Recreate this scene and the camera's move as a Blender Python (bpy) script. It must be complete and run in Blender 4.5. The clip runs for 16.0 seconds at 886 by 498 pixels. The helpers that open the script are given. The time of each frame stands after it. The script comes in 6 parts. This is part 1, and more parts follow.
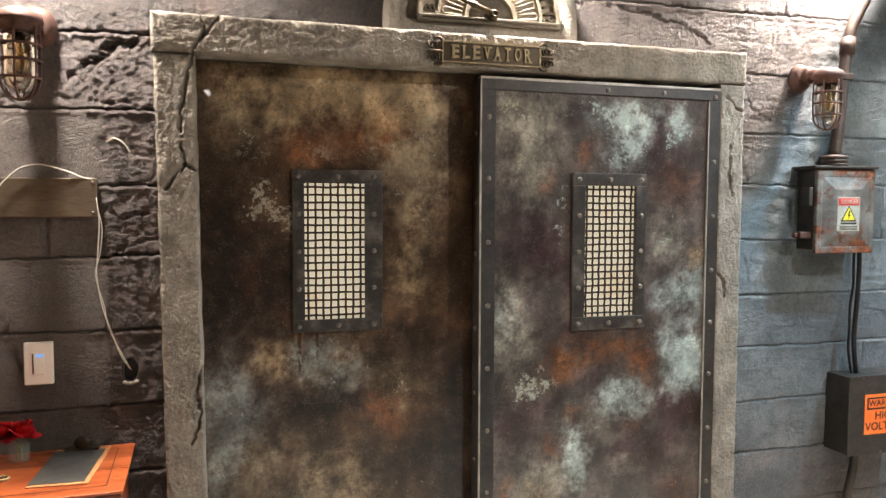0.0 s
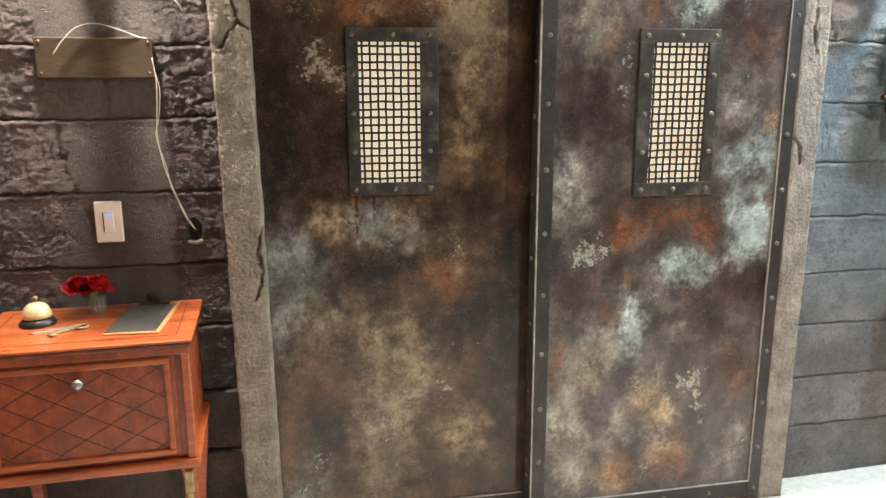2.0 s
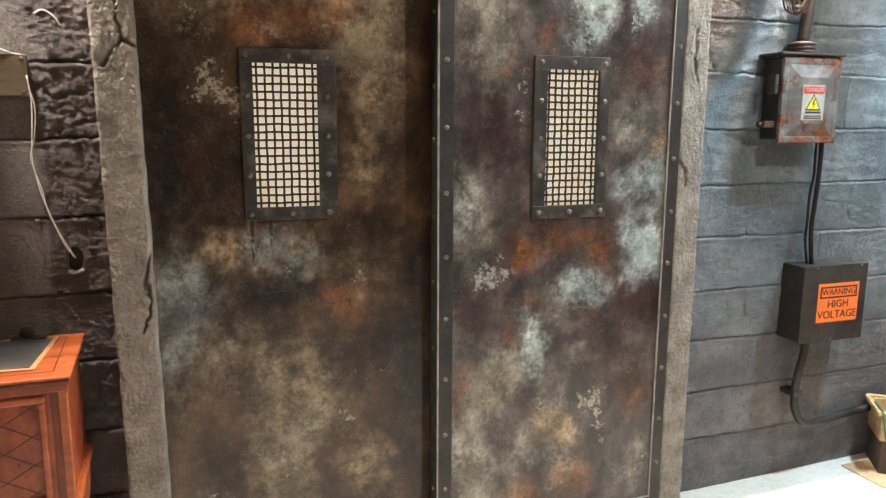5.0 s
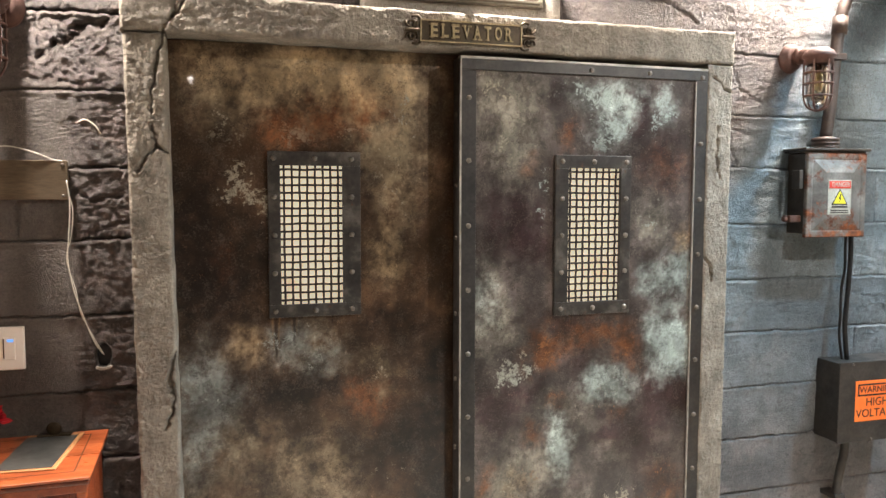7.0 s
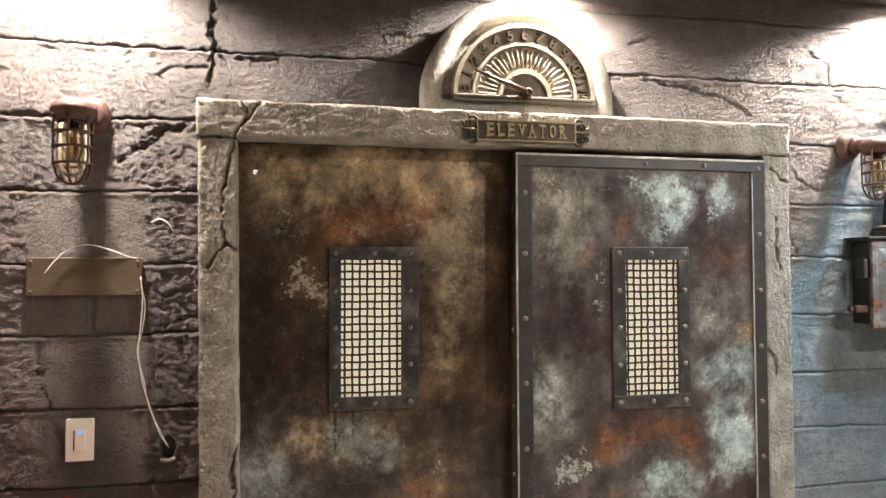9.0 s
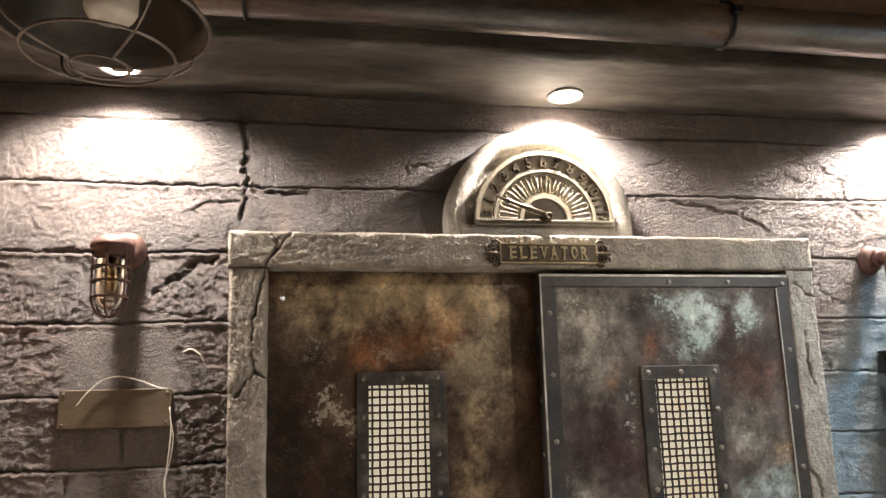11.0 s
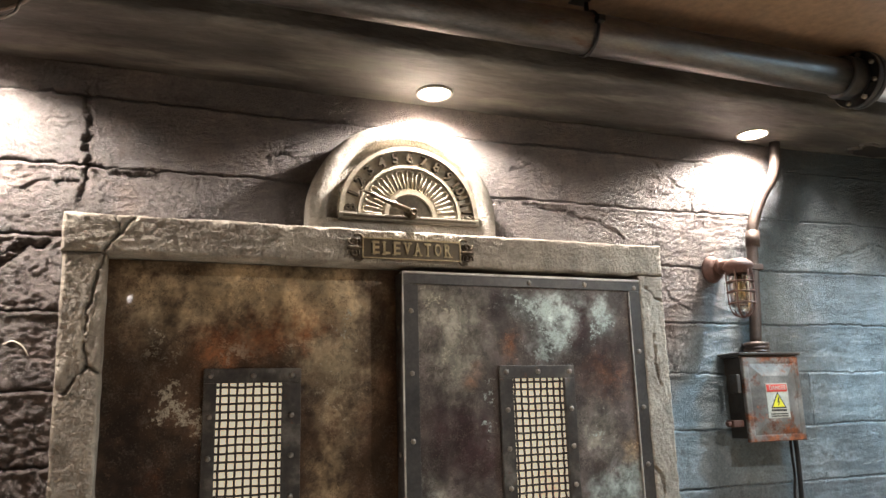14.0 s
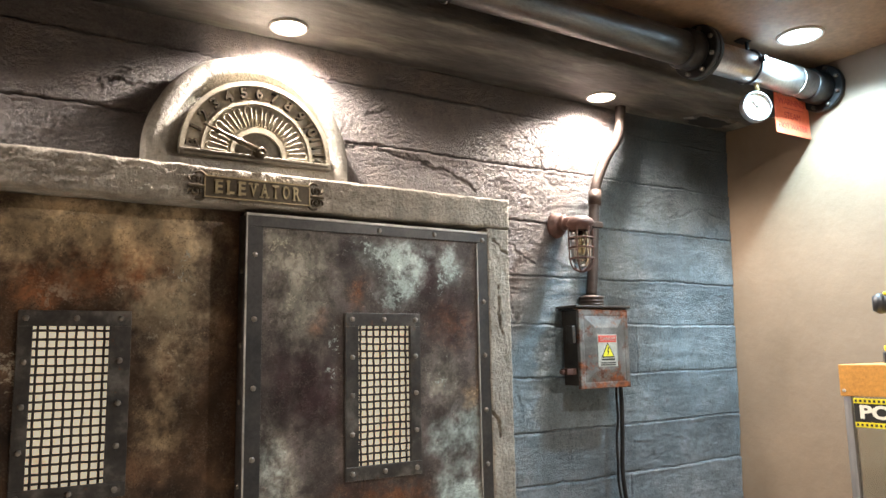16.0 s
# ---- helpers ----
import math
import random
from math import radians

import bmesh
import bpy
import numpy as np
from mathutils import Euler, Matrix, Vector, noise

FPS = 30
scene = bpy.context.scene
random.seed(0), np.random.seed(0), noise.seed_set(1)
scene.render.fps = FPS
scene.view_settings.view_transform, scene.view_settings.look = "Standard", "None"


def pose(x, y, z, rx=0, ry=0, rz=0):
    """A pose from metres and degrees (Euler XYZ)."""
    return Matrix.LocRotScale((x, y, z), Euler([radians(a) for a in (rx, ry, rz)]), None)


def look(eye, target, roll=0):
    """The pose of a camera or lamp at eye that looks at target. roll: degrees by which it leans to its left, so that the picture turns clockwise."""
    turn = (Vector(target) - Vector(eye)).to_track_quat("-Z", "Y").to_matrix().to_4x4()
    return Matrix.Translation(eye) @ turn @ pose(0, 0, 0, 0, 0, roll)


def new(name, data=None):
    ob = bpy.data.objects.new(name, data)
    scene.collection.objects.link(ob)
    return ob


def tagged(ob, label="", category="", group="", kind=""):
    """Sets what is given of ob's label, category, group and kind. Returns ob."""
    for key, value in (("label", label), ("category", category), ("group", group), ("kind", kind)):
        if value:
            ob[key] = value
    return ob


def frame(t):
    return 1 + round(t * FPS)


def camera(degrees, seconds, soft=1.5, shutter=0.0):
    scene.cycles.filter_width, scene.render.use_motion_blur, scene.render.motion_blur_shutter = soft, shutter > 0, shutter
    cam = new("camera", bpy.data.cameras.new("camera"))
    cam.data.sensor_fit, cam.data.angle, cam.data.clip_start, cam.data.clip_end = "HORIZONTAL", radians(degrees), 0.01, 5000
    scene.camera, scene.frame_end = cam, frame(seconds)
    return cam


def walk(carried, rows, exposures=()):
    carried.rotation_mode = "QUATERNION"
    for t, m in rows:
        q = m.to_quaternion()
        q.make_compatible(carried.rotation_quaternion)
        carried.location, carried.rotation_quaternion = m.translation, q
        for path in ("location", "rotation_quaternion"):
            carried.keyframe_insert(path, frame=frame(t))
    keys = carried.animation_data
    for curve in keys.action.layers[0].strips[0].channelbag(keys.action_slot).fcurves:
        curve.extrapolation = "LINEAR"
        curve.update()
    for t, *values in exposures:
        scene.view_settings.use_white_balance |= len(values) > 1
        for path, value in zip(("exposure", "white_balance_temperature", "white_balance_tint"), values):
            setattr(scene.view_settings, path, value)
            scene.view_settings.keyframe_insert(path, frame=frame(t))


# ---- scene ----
cam = camera(62.0, 16.0)

PATH = [
    (0, (-0.796, -2.401, 1.611), (-0.234, -0.485, 1.493), 0.2),
    (0.5, (-0.77, -2.383, 1.606), (-0.24, -0.465, 1.404), 0.6),
    (1, (-0.778, -2.379, 1.596), (-0.328, -0.453, 1.298), 0.1),
    (1.5, (-0.757, -2.388, 1.559), (-0.36, -0.46, 1.204), -0.3),
    (2, (-0.757, -2.386, 1.544), (-0.381, -0.469, 1.114), -0.2),
    (2.5, (-0.771, -2.372, 1.524), (-0.398, -0.471, 1.03), 0.3),
    (3, (-0.787, -2.372, 1.469), (-0.339, -0.483, 0.985), 0.6),
    (3.5, (-0.793, -2.359, 1.468), (-0.233, -0.494, 1.013), 0.5),
    (4, (-0.786, -2.354, 1.47), (-0.152, -0.505, 1.047), 0.6),
    (6.5, (-0.704, -2.383, 1.589), (-0.097, -0.488, 1.393), 0.4),
    (7, (-0.706, -2.384, 1.588), (-0.157, -0.467, 1.443), 0.1),
    (7.5, (-0.71, -2.386, 1.588), (-0.208, -0.452, 1.49), 0.1),
    (8, (-0.717, -2.394, 1.587), (-0.254, -0.449, 1.54), 0.3),
    (8.5, (-0.736, -2.394, 1.608), (-0.287, -0.446, 1.608), 0.2),
    (9, (-0.737, -2.406, 1.626), (-0.317, -0.452, 1.701), -0.2),
    (9.5, (-0.736, -2.41, 1.636), (-0.329, -0.458, 1.781), -0.7),
    (10, (-0.746, -2.422, 1.646), (-0.357, -0.474, 1.874), -1.0),
    (12.5, (-0.754, -2.436, 1.596), (-0.413, -0.539, 2.13), -1.9),
    (13, (-0.741, -2.417, 1.585), (-0.275, -0.544, 2.11), -2.1),
    (13.5, (-0.723, -2.396, 1.587), (-0.162, -0.538, 2.069), -2.2),
    (14, (-0.705, -2.375, 1.587), (-0.016, -0.545, 2.011), -1.6),
    (14.5, (-0.698, -2.367, 1.587), (0.1, -0.573, 1.968), -1.4),
    (15, (-0.688, -2.366, 1.584), (0.206, -0.611, 1.933), -1.3),
    (15.5, (-0.677, -2.355, 1.585), (0.302, -0.641, 1.904), -1.1),
    (16, (-0.671, -2.352, 1.585), (0.373, -0.669, 1.865), -1.1),
]
walk(cam, [(t, look(e, g, r)) for t, e, g, r in PATH],
     ((0, 0.04), (1, 0.20), (2, 0.36), (2.5, 0.28), (3, 0.12), (4, 0.08), (6.5, 0.24), (7, 0.20), (7.5, 0.06), (8.5, 0.10), (9, 0.18), (10, 0.10), (12.5, -0.14), (13, -0.14), (14, -0.08), (16, -0.08)))

# ---- light ----
world = bpy.data.worlds.new("world")
scene.world = world
world.use_nodes = True
world.node_tree.nodes["Background"].inputs[0].default_value = (1.0, 0.85, 0.7, 1)
world.node_tree.nodes["Background"].inputs[1].default_value = 0.01


def lamp(name, kind, m, watts, color, size=0.05, cone=120, blend=0.5):
    data = bpy.data.lights.new(name, kind)
    data.energy, data.color = watts, color
    if kind == "SPOT":
        data.spot_size, data.spot_blend, data.shadow_soft_size = radians(cone), blend, size
    if kind == "AREA":
        data.shape, data.size = "DISK", size
    ob = new(name, data)
    ob.matrix_world = m
    return ob


WARM, COOL, NEUTRAL = (1.0, 0.885, 0.785), (0.54, 0.81, 1.0), (1.0, 0.93, 0.85)
SOFFIT_LIGHTS = ((-1.336, -0.165), (0.13, -0.115), (1.535, -0.115))
# all out of view; the one at y -4.2 is added as fill
CEILING_LIGHTS = ((-1.05, -6.2), (1.7, -4.2), (1.45, -1.65))
SOFFIT_Z, CEIL_Z, SOFFIT_Y = 2.67, 2.84, -0.40
LEFT, RIGHT, BACK = -1.78, 2.48, -7.5
COOL_LIGHT = (2.085, -0.70)
for x, y in SOFFIT_LIGHTS:
    lamp("downlight_lamp", "SPOT", pose(x, y, SOFFIT_Z - 0.012), 228, WARM, 0.035, 150, 0.5)
for (x, y), watts in zip(CEILING_LIGHTS, (60, 60, 225)):
    lamp("downlight_lamp", "SPOT", pose(x, y, CEIL_Z - 0.012), watts, NEUTRAL, 0.06, 170, 0.35)
lamp("downlight_lamp", "SPOT", pose(*COOL_LIGHT, CEIL_Z - 0.012), 400, COOL, 0.05, 150, 0.5)


# ---- materials ----
def nodes_of(name):
    m = bpy.data.materials.new(name)
    m.use_nodes = True
    nt = m.node_tree
    bsdf = nt.nodes["Principled BSDF"]
    return m, nt, bsdf


def link(nt, a, b):
    nt.links.new(a, b)


def coords(nt, stretch=(1, 1, 1)):
    """Object coordinates, shifted by a random amount from object to object."""
    tc, info = nt.nodes.new("ShaderNodeTexCoord"), nt.nodes.new("ShaderNodeObjectInfo")
    mul = nt.nodes.new("ShaderNodeMath")
    mul.operation = "MULTIPLY"
    mul.inputs[1].default_value = 37.0
    add = nt.nodes.new("ShaderNodeVectorMath")
    link(nt, info.outputs["Random"], mul.inputs[0])
    link(nt, tc.outputs["Object"], add.inputs[0])
    link(nt, mul.outputs[0], add.inputs[1])
    sc = nt.nodes.new("ShaderNodeVectorMath")
    sc.operation = "MULTIPLY"
    link(nt, add.outputs[0], sc.inputs[0])
    sc.inputs[1].default_value = stretch
    return sc.outputs[0]


def noise_node(nt, vec, scale, detail=6, rough=0.6, distort=0.0):
    n = nt.nodes.new("ShaderNodeTexNoise")
    n.inputs["Scale"].default_value, n.inputs["Detail"].default_value = scale, detail
    n.inputs["Roughness"].default_value, n.inputs["Distortion"].default_value = rough, distort
    link(nt, vec, n.inputs["Vector"])
    return n.outputs["Fac"]


def ramp(nt, fac, stops):
    r = nt.nodes.new("ShaderNodeValToRGB")
    els = r.color_ramp.elements
    while len(els) < len(stops):
        els.new(0.5)
    for e, (p, c) in zip(els, stops):
        e.position, e.color = p, (*c, 1) if len(c) == 3 else c
    link(nt, fac, r.inputs[0])
    return r.outputs[0]


def mix(nt, fac, a, b, kind="MIX"):
    m = nt.nodes.new("ShaderNodeMix")
    m.data_type, m.blend_type = "RGBA", kind
    for sock, v in ((m.inputs[0], fac), (m.inputs[6], a), (m.inputs[7], b)):
        if hasattr(v, "is_output"):
            link(nt, v, sock)
        elif isinstance(v, (int, float)):
            sock.default_value = v
        else:
            sock.default_value = (*v, 1)
    return m.outputs[2]


def bump(nt, bsdf, height, strength, distance=0.01):
    b = nt.nodes.new("ShaderNodeBump")
    b.inputs["Strength"].default_value, b.inputs["Distance"].default_value = strength, distance
    link(nt, height, b.inputs["Height"])
    link(nt, b.outputs[0], bsdf.inputs["Normal"])


def grey(v):
    return (v, v, v)


def surface(name, stops, scale=6, rough=(0.5, 0.8), metal=0.0, bumps=0.3, fine=90, stretch=(1, 1, 1), spots=None, depth=0.004, coat=0.0, flecks=0.55):
    """Worn surface: a colour ramp over broad noise, darker and lighter flecks from fine noise, uneven gloss and relief."""
    m, nt, bsdf = nodes_of(name)
    v = coords(nt, stretch)
    broad, small = noise_node(nt, v, scale, 7, 0.62), noise_node(nt, v, fine, 5, 0.65)
    col = ramp(nt, broad, stops)
    col = mix(nt, flecks, col, ramp(nt, small, ((0.3, grey(0.35)), (0.7, grey(0.75)))), "OVERLAY")
    if spots:
        mask = ramp(nt, noise_node(nt, v, scale * 2.3, 9, 0.7), ((spots[1], grey(0)), (spots[1] + 0.12, grey(1))))
        col = mix(nt, mask, col, spots[0])
    link(nt, col, bsdf.inputs["Base Color"])
    link(nt, ramp(nt, noise_node(nt, v, scale * 3, 5), ((0.3, grey(rough[0])), (0.7, grey(rough[1])))), bsdf.inputs["Roughness"])
    bsdf.inputs["Metallic"].default_value = metal
    bsdf.inputs["Coat Weight"].default_value = coat
    if bumps:
        bump(nt, bsdf, small, bumps, depth)
    return m


def plain(name, color, rough=0.5, metal=0.0, emit=0.0, emit_color=None):
    m, nt, bsdf = nodes_of(name)
    v = coords(nt)
    link(nt, mix(nt, 0.3, color, ramp(nt, noise_node(nt, v, 40, 5), ((0.35, grey(0.35)), (0.65, grey(0.65)))), "OVERLAY"), bsdf.inputs["Base Color"])
    bsdf.inputs["Roughness"].default_value, bsdf.inputs["Metallic"].default_value = rough, metal
    if emit:
        bsdf.inputs["Emission Color"].default_value = (*(emit_color or color), 1)
        bsdf.inputs["Emission Strength"].default_value = emit
    return m


def glass(name, color=(1, 1, 1), rough=0.02, ior=1.45):
    m, nt, bsdf = nodes_of(name)
    bsdf.inputs["Base Color"].default_value = (*color, 1)
    bsdf.inputs["Roughness"].default_value, bsdf.inputs["Transmission Weight"].default_value = rough, 1.0
    bsdf.inputs["IOR"].default_value = ior
    return m


def lit_screen(name):
    """Cream sheet lit from behind, rust-stained here and there."""
    m, nt, bsdf = nodes_of(name)
    v = coords(nt)
    stain = ramp(nt, noise_node(nt, v, 9, 7, 0.7), ((0.54, grey(0)), (0.72, grey(0.6))))
    col = mix(nt, stain, (0.86, 0.75, 0.55), (0.50, 0.22, 0.07))
    col = mix(nt, ramp(nt, noise_node(nt, v, 60, 5, 0.6), ((0.58, grey(0)), (0.72, grey(0.6)))), col, (0.6, 0.45, 0.28))
    link(nt, col, bsdf.inputs["Base Color"])
    link(nt, col, bsdf.inputs["Emission Color"])
    bsdf.inputs["Emission Strength"].default_value, bsdf.inputs["Roughness"].default_value = 0.62, 0.7
    return m


def rusted_cover(name):
    """Grey steel cover whose rim and corners have rusted first."""
    m, nt, bsdf = nodes_of(name)
    v = coords(nt)
    tc = nt.nodes.new("ShaderNodeTexCoord")
    far = nt.nodes.new("ShaderNodeVectorMath")
    far.operation = "LENGTH"
    link(nt, tc.outputs["Object"], far.inputs[0])
    out = ramp(nt, far.outputs["Value"], ((0.09, grey(0.30)), (0.24, grey(0.66))))
    mask = ramp(nt, mix(nt, 0.55, out, noise_node(nt, v, 13, 8, 0.7)), ((0.485, grey(0)), (0.545, grey(1))))
    steel = ramp(nt, noise_node(nt, v, 9, 6, 0.6), ((0.3, (0.075, 0.075, 0.073)), (0.5, (0.15, 0.15, 0.146)), (0.72, (0.29, 0.29, 0.28))))
    rusty = ramp(nt, noise_node(nt, v, 30, 7, 0.7), ((0.3, (0.04, 0.022, 0.016)), (0.5, (0.13, 0.042, 0.018)), (0.7, (0.34, 0.105, 0.035))))
    col = mix(nt, 0.5, mix(nt, mask, steel, rusty), ramp(nt, noise_node(nt, v, 140, 5, 0.65), ((0.3, grey(0.33)), (0.7, grey(0.7)))), "OVERLAY")
    link(nt, col, bsdf.inputs["Base Color"])
    link(nt, ramp(nt, mask, ((0, grey(0.35)), (1, grey(0.65)))), bsdf.inputs["Roughness"])
    bsdf.inputs["Metallic"].default_value = 0.3
    bump(nt, bsdf, noise_node(nt, v, 60, 6, 0.7), 0.15, 0.004)
    return m


def patina(name):
    """Painted metal patina: soft colours from "tint", sponged ones from "bloom" laid over it with ragged edges, under a thin lacquer."""
    m, nt, bsdf = nodes_of(name)
    at, over = nt.nodes.new("ShaderNodeAttribute"), nt.nodes.new("ShaderNodeAttribute")
    at.attribute_name, over.attribute_name = "tint", "bloom"
    v = coords(nt)
    fine, mid = noise_node(nt, v, 170, 6, 0.75), noise_node(nt, v, 46, 10, 0.76)
    broad, grit = noise_node(nt, v, 7, 8, 0.66), noise_node(nt, v, 240, 3, 0.6)
    col = at.outputs["Color"]
    # rubbed through to dark metal, in soft clouds with fine edges
    worn = ramp(nt, mix(nt, 0.45, mid, noise_node(nt, v, 11, 7, 0.6)), ((0.515, grey(0)), (0.55, grey(0.62))))
    col = mix(nt, worn, col, mix(nt, 0.62, col, (0.020, 0.013, 0.010)))
    faint = ramp(nt, mix(nt, 0.5, noise_node(nt, v, 16, 8, 0.7), fine), ((0.51, grey(0)), (0.60, grey(0.5))))
    col = mix(nt, faint, col, mix(nt, 0.22, col, (0.30, 0.27, 0.22)))
    # sponged paint: the weight decides how much of the ragged noise is covered
    sponge = mix(nt, 0.42, noise_node(nt, v, 26, 12, 0.8, 0.25), noise_node(nt, v, 85, 7, 0.75))
    edge = nt.nodes.new("ShaderNodeMath")
    edge.operation = "MULTIPLY_ADD"
    link(nt, over.outputs["Alpha"], edge.inputs[0])
    edge.inputs[1].default_value = 0.19
    link(nt, sponge, edge.inputs[2])
    cover = ramp(nt, edge.outputs[0], ((0.628, grey(0)), (0.642, grey(0.5)), (0.70, grey(0.85))))
    col = mix(nt, cover, col, over.outputs["Color"])
    # dark pits
    pits = mix(nt, 1.0, ramp(nt, grit, ((0.55, grey(0)), (0.60, grey(1)))), ramp(nt, noise_node(nt, v, 15, 6, 0.65), ((0.46, grey(0)), (0.62, grey(0.8)))), "MULTIPLY")
    col = mix(nt, pits, col, mix(nt, 0.7, col, (0.014, 0.008, 0.006)))
    col = mix(nt, 0.34, col, ramp(nt, fine, ((0.32, grey(0.27)), (0.68, grey(0.74)))), "OVERLAY")
    link(nt, col, bsdf.inputs["Base Color"])
    link(nt, ramp(nt, broad, ((0.3, grey(0.28)), (0.7, grey(0.48)))), bsdf.inputs["Roughness"])
    bsdf.inputs["Coat Weight"].default_value, bsdf.inputs["Coat Roughness"].default_value = 0.5, 0.035
    bsdf.inputs["Specular IOR Level"].default_value = 0.2
    bump(nt, bsdf, mix(nt, 0.5, mid, cover), 0.12, 0.003)
    return m


def stone(name, rough=0.7):
    """Cast stone: grey-brown with a blue-grey paint wash towards the east corner that also carries the cool light's
    tint, darker in the pits, gritty all over.
    """
    m, nt, bsdf = nodes_of(name)
    v = coords(nt)
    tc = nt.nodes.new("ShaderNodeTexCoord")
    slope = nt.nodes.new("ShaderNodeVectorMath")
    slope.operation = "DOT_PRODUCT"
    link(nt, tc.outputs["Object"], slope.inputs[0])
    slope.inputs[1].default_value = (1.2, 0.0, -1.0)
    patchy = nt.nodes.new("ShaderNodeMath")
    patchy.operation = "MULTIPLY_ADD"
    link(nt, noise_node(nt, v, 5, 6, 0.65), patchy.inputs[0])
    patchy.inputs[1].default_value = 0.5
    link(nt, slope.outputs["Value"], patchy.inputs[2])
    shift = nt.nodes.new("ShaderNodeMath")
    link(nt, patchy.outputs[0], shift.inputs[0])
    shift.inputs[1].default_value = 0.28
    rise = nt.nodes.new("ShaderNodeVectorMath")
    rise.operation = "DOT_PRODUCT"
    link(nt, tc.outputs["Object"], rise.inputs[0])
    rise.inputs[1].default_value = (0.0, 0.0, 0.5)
    # the blue wash, cool light's tint included in its colour, thins out to grey paint near the floor
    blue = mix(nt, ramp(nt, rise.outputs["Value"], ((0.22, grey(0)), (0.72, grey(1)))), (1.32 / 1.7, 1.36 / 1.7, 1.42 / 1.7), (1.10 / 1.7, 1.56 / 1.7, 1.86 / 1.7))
    cool_light_wash = mix(nt, ramp(nt, shift.outputs[0], ((0.0, grey(0)), (0.28, grey(1)))), (1.0 / 1.7, 0.92 / 1.7, 0.90 / 1.7), blue)
    broad, mid, fine = noise_node(nt, v, 2.2, 6, 0.6), noise_node(nt, v, 14, 8, 0.65), noise_node(nt, v, 130, 8, 0.8)
    col = ramp(nt, broad, [(p, tuple(1.7 * a for a in c)) for p, c in ((0.30, (0.080, 0.071, 0.067)), (0.5, (0.14, 0.125, 0.118)), (0.72, (0.21, 0.18, 0.165)))])
    col = mix(nt, ramp(nt, mid, ((0.40, grey(0.45)), (0.58, grey(0)))), col, grey(0.075))
    col = mix(nt, ramp(nt, noise_node(nt, v, 5, 7, 0.7), ((0.55, grey(0)), (0.75, grey(0.5)))), col, (0.44, 0.33, 0.28))
    col = mix(nt, 1.0, col, cool_light_wash, "MULTIPLY")
    # shade on the top courses beyond the conduit, put into the colour as blue-black
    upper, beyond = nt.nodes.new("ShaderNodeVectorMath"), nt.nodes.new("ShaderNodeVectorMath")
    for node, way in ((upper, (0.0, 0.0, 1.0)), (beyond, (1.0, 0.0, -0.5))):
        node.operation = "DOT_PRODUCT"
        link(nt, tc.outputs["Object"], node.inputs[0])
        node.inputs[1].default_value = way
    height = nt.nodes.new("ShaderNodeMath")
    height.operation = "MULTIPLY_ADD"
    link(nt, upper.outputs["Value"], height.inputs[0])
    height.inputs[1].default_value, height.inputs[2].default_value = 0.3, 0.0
    shade_z = ramp(nt, mix(nt, 0.12, height.outputs[0], noise_node(nt, v, 6, 6, 0.65)), ((0.622, grey(0)), (0.70, grey(1))))
    shade_x = ramp(nt, beyond.outputs["Value"], ((0.37, grey(0)), (0.41, grey(1))))
    col = mix(nt, mix(nt, 1.0, shade_z, shade_x, "MULTIPLY"), col, mix(nt, 1.0, col, (0.36, 0.38, 0.40), "MULTIPLY"))
    # the trowelled panel is darker, with the wall lamp's shade put into its colour
    panel_shade = nt.nodes.new("ShaderNodeAttribute")
    panel_shade.attribute_name = "trowelled"
    col = mix(nt, panel_shade.outputs["Fac"], col, mix(nt, 0.72, col, ramp(nt, noise_node(nt, v, 9, 7, 0.65), ((0.35, (0.085, 0.072, 0.062)), (0.65, (0.155, 0.132, 0.114))))))
    pit = noise_node(nt, v, 48, 5, 0.6)
    col = mix(nt, ramp(nt, pit, ((0.33, grey(0.4)), (0.44, grey(0)))), col, (0.025, 0.022, 0.022))
    col = mix(nt, 0.6, col, ramp(nt, fine, ((0.36, grey(0.24)), (0.64, grey(0.80)))), "OVERLAY")
    link(nt, col, bsdf.inputs["Base Color"])
    link(nt, ramp(nt, mid, ((0.3, grey(0.42)), (0.7, grey(0.66)))), bsdf.inputs["Roughness"])
    bump(nt, bsdf, mix(nt, 0.35, fine, noise_node(nt, v, 55, 9, 0.75)), rough, 0.022)
    return m


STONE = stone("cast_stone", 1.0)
STONE_SMOOTH = surface("mortar", ((0.3, (0.05, 0.046, 0.044)), (0.7, (0.1, 0.09, 0.085))), 8, (0.8, 0.95), bumps=0.5)
CONCRETE = surface("aged_concrete", ((0.28, (0.13, 0.112, 0.092)), (0.5, (0.225, 0.197, 0.161)), (0.75, (0.34, 0.305, 0.252))), 12, (0.65, 0.9), bumps=0.9, fine=85,
                   spots=((0.10, 0.088, 0.074), 0.62), depth=0.012)
ARCH = surface("arch_plaster", ((0.3, (0.25, 0.228, 0.192)), (0.7, (0.40, 0.37, 0.325))), 9, (0.7, 0.9), bumps=0.8, fine=80, depth=0.01)
SOFFIT = surface("soffit_plaster", ((0.34, (0.022, 0.018, 0.016)), (0.5, (0.052, 0.045, 0.039)), (0.66, (0.125, 0.112, 0.096))), 5.5, (0.45, 0.75), bumps=0.5, fine=42, stretch=(0.45, 1.6, 1.6), spots=((0.02, 0.016, 0.014), 0.60), depth=0.008)
TAN = surface("tan_plaster", ((0.3, (0.145, 0.100, 0.063)), (0.7, (0.182, 0.127, 0.083))), 1.9, (0.5, 0.8), bumps=0.28, fine=16, flecks=0.12, depth=0.008)
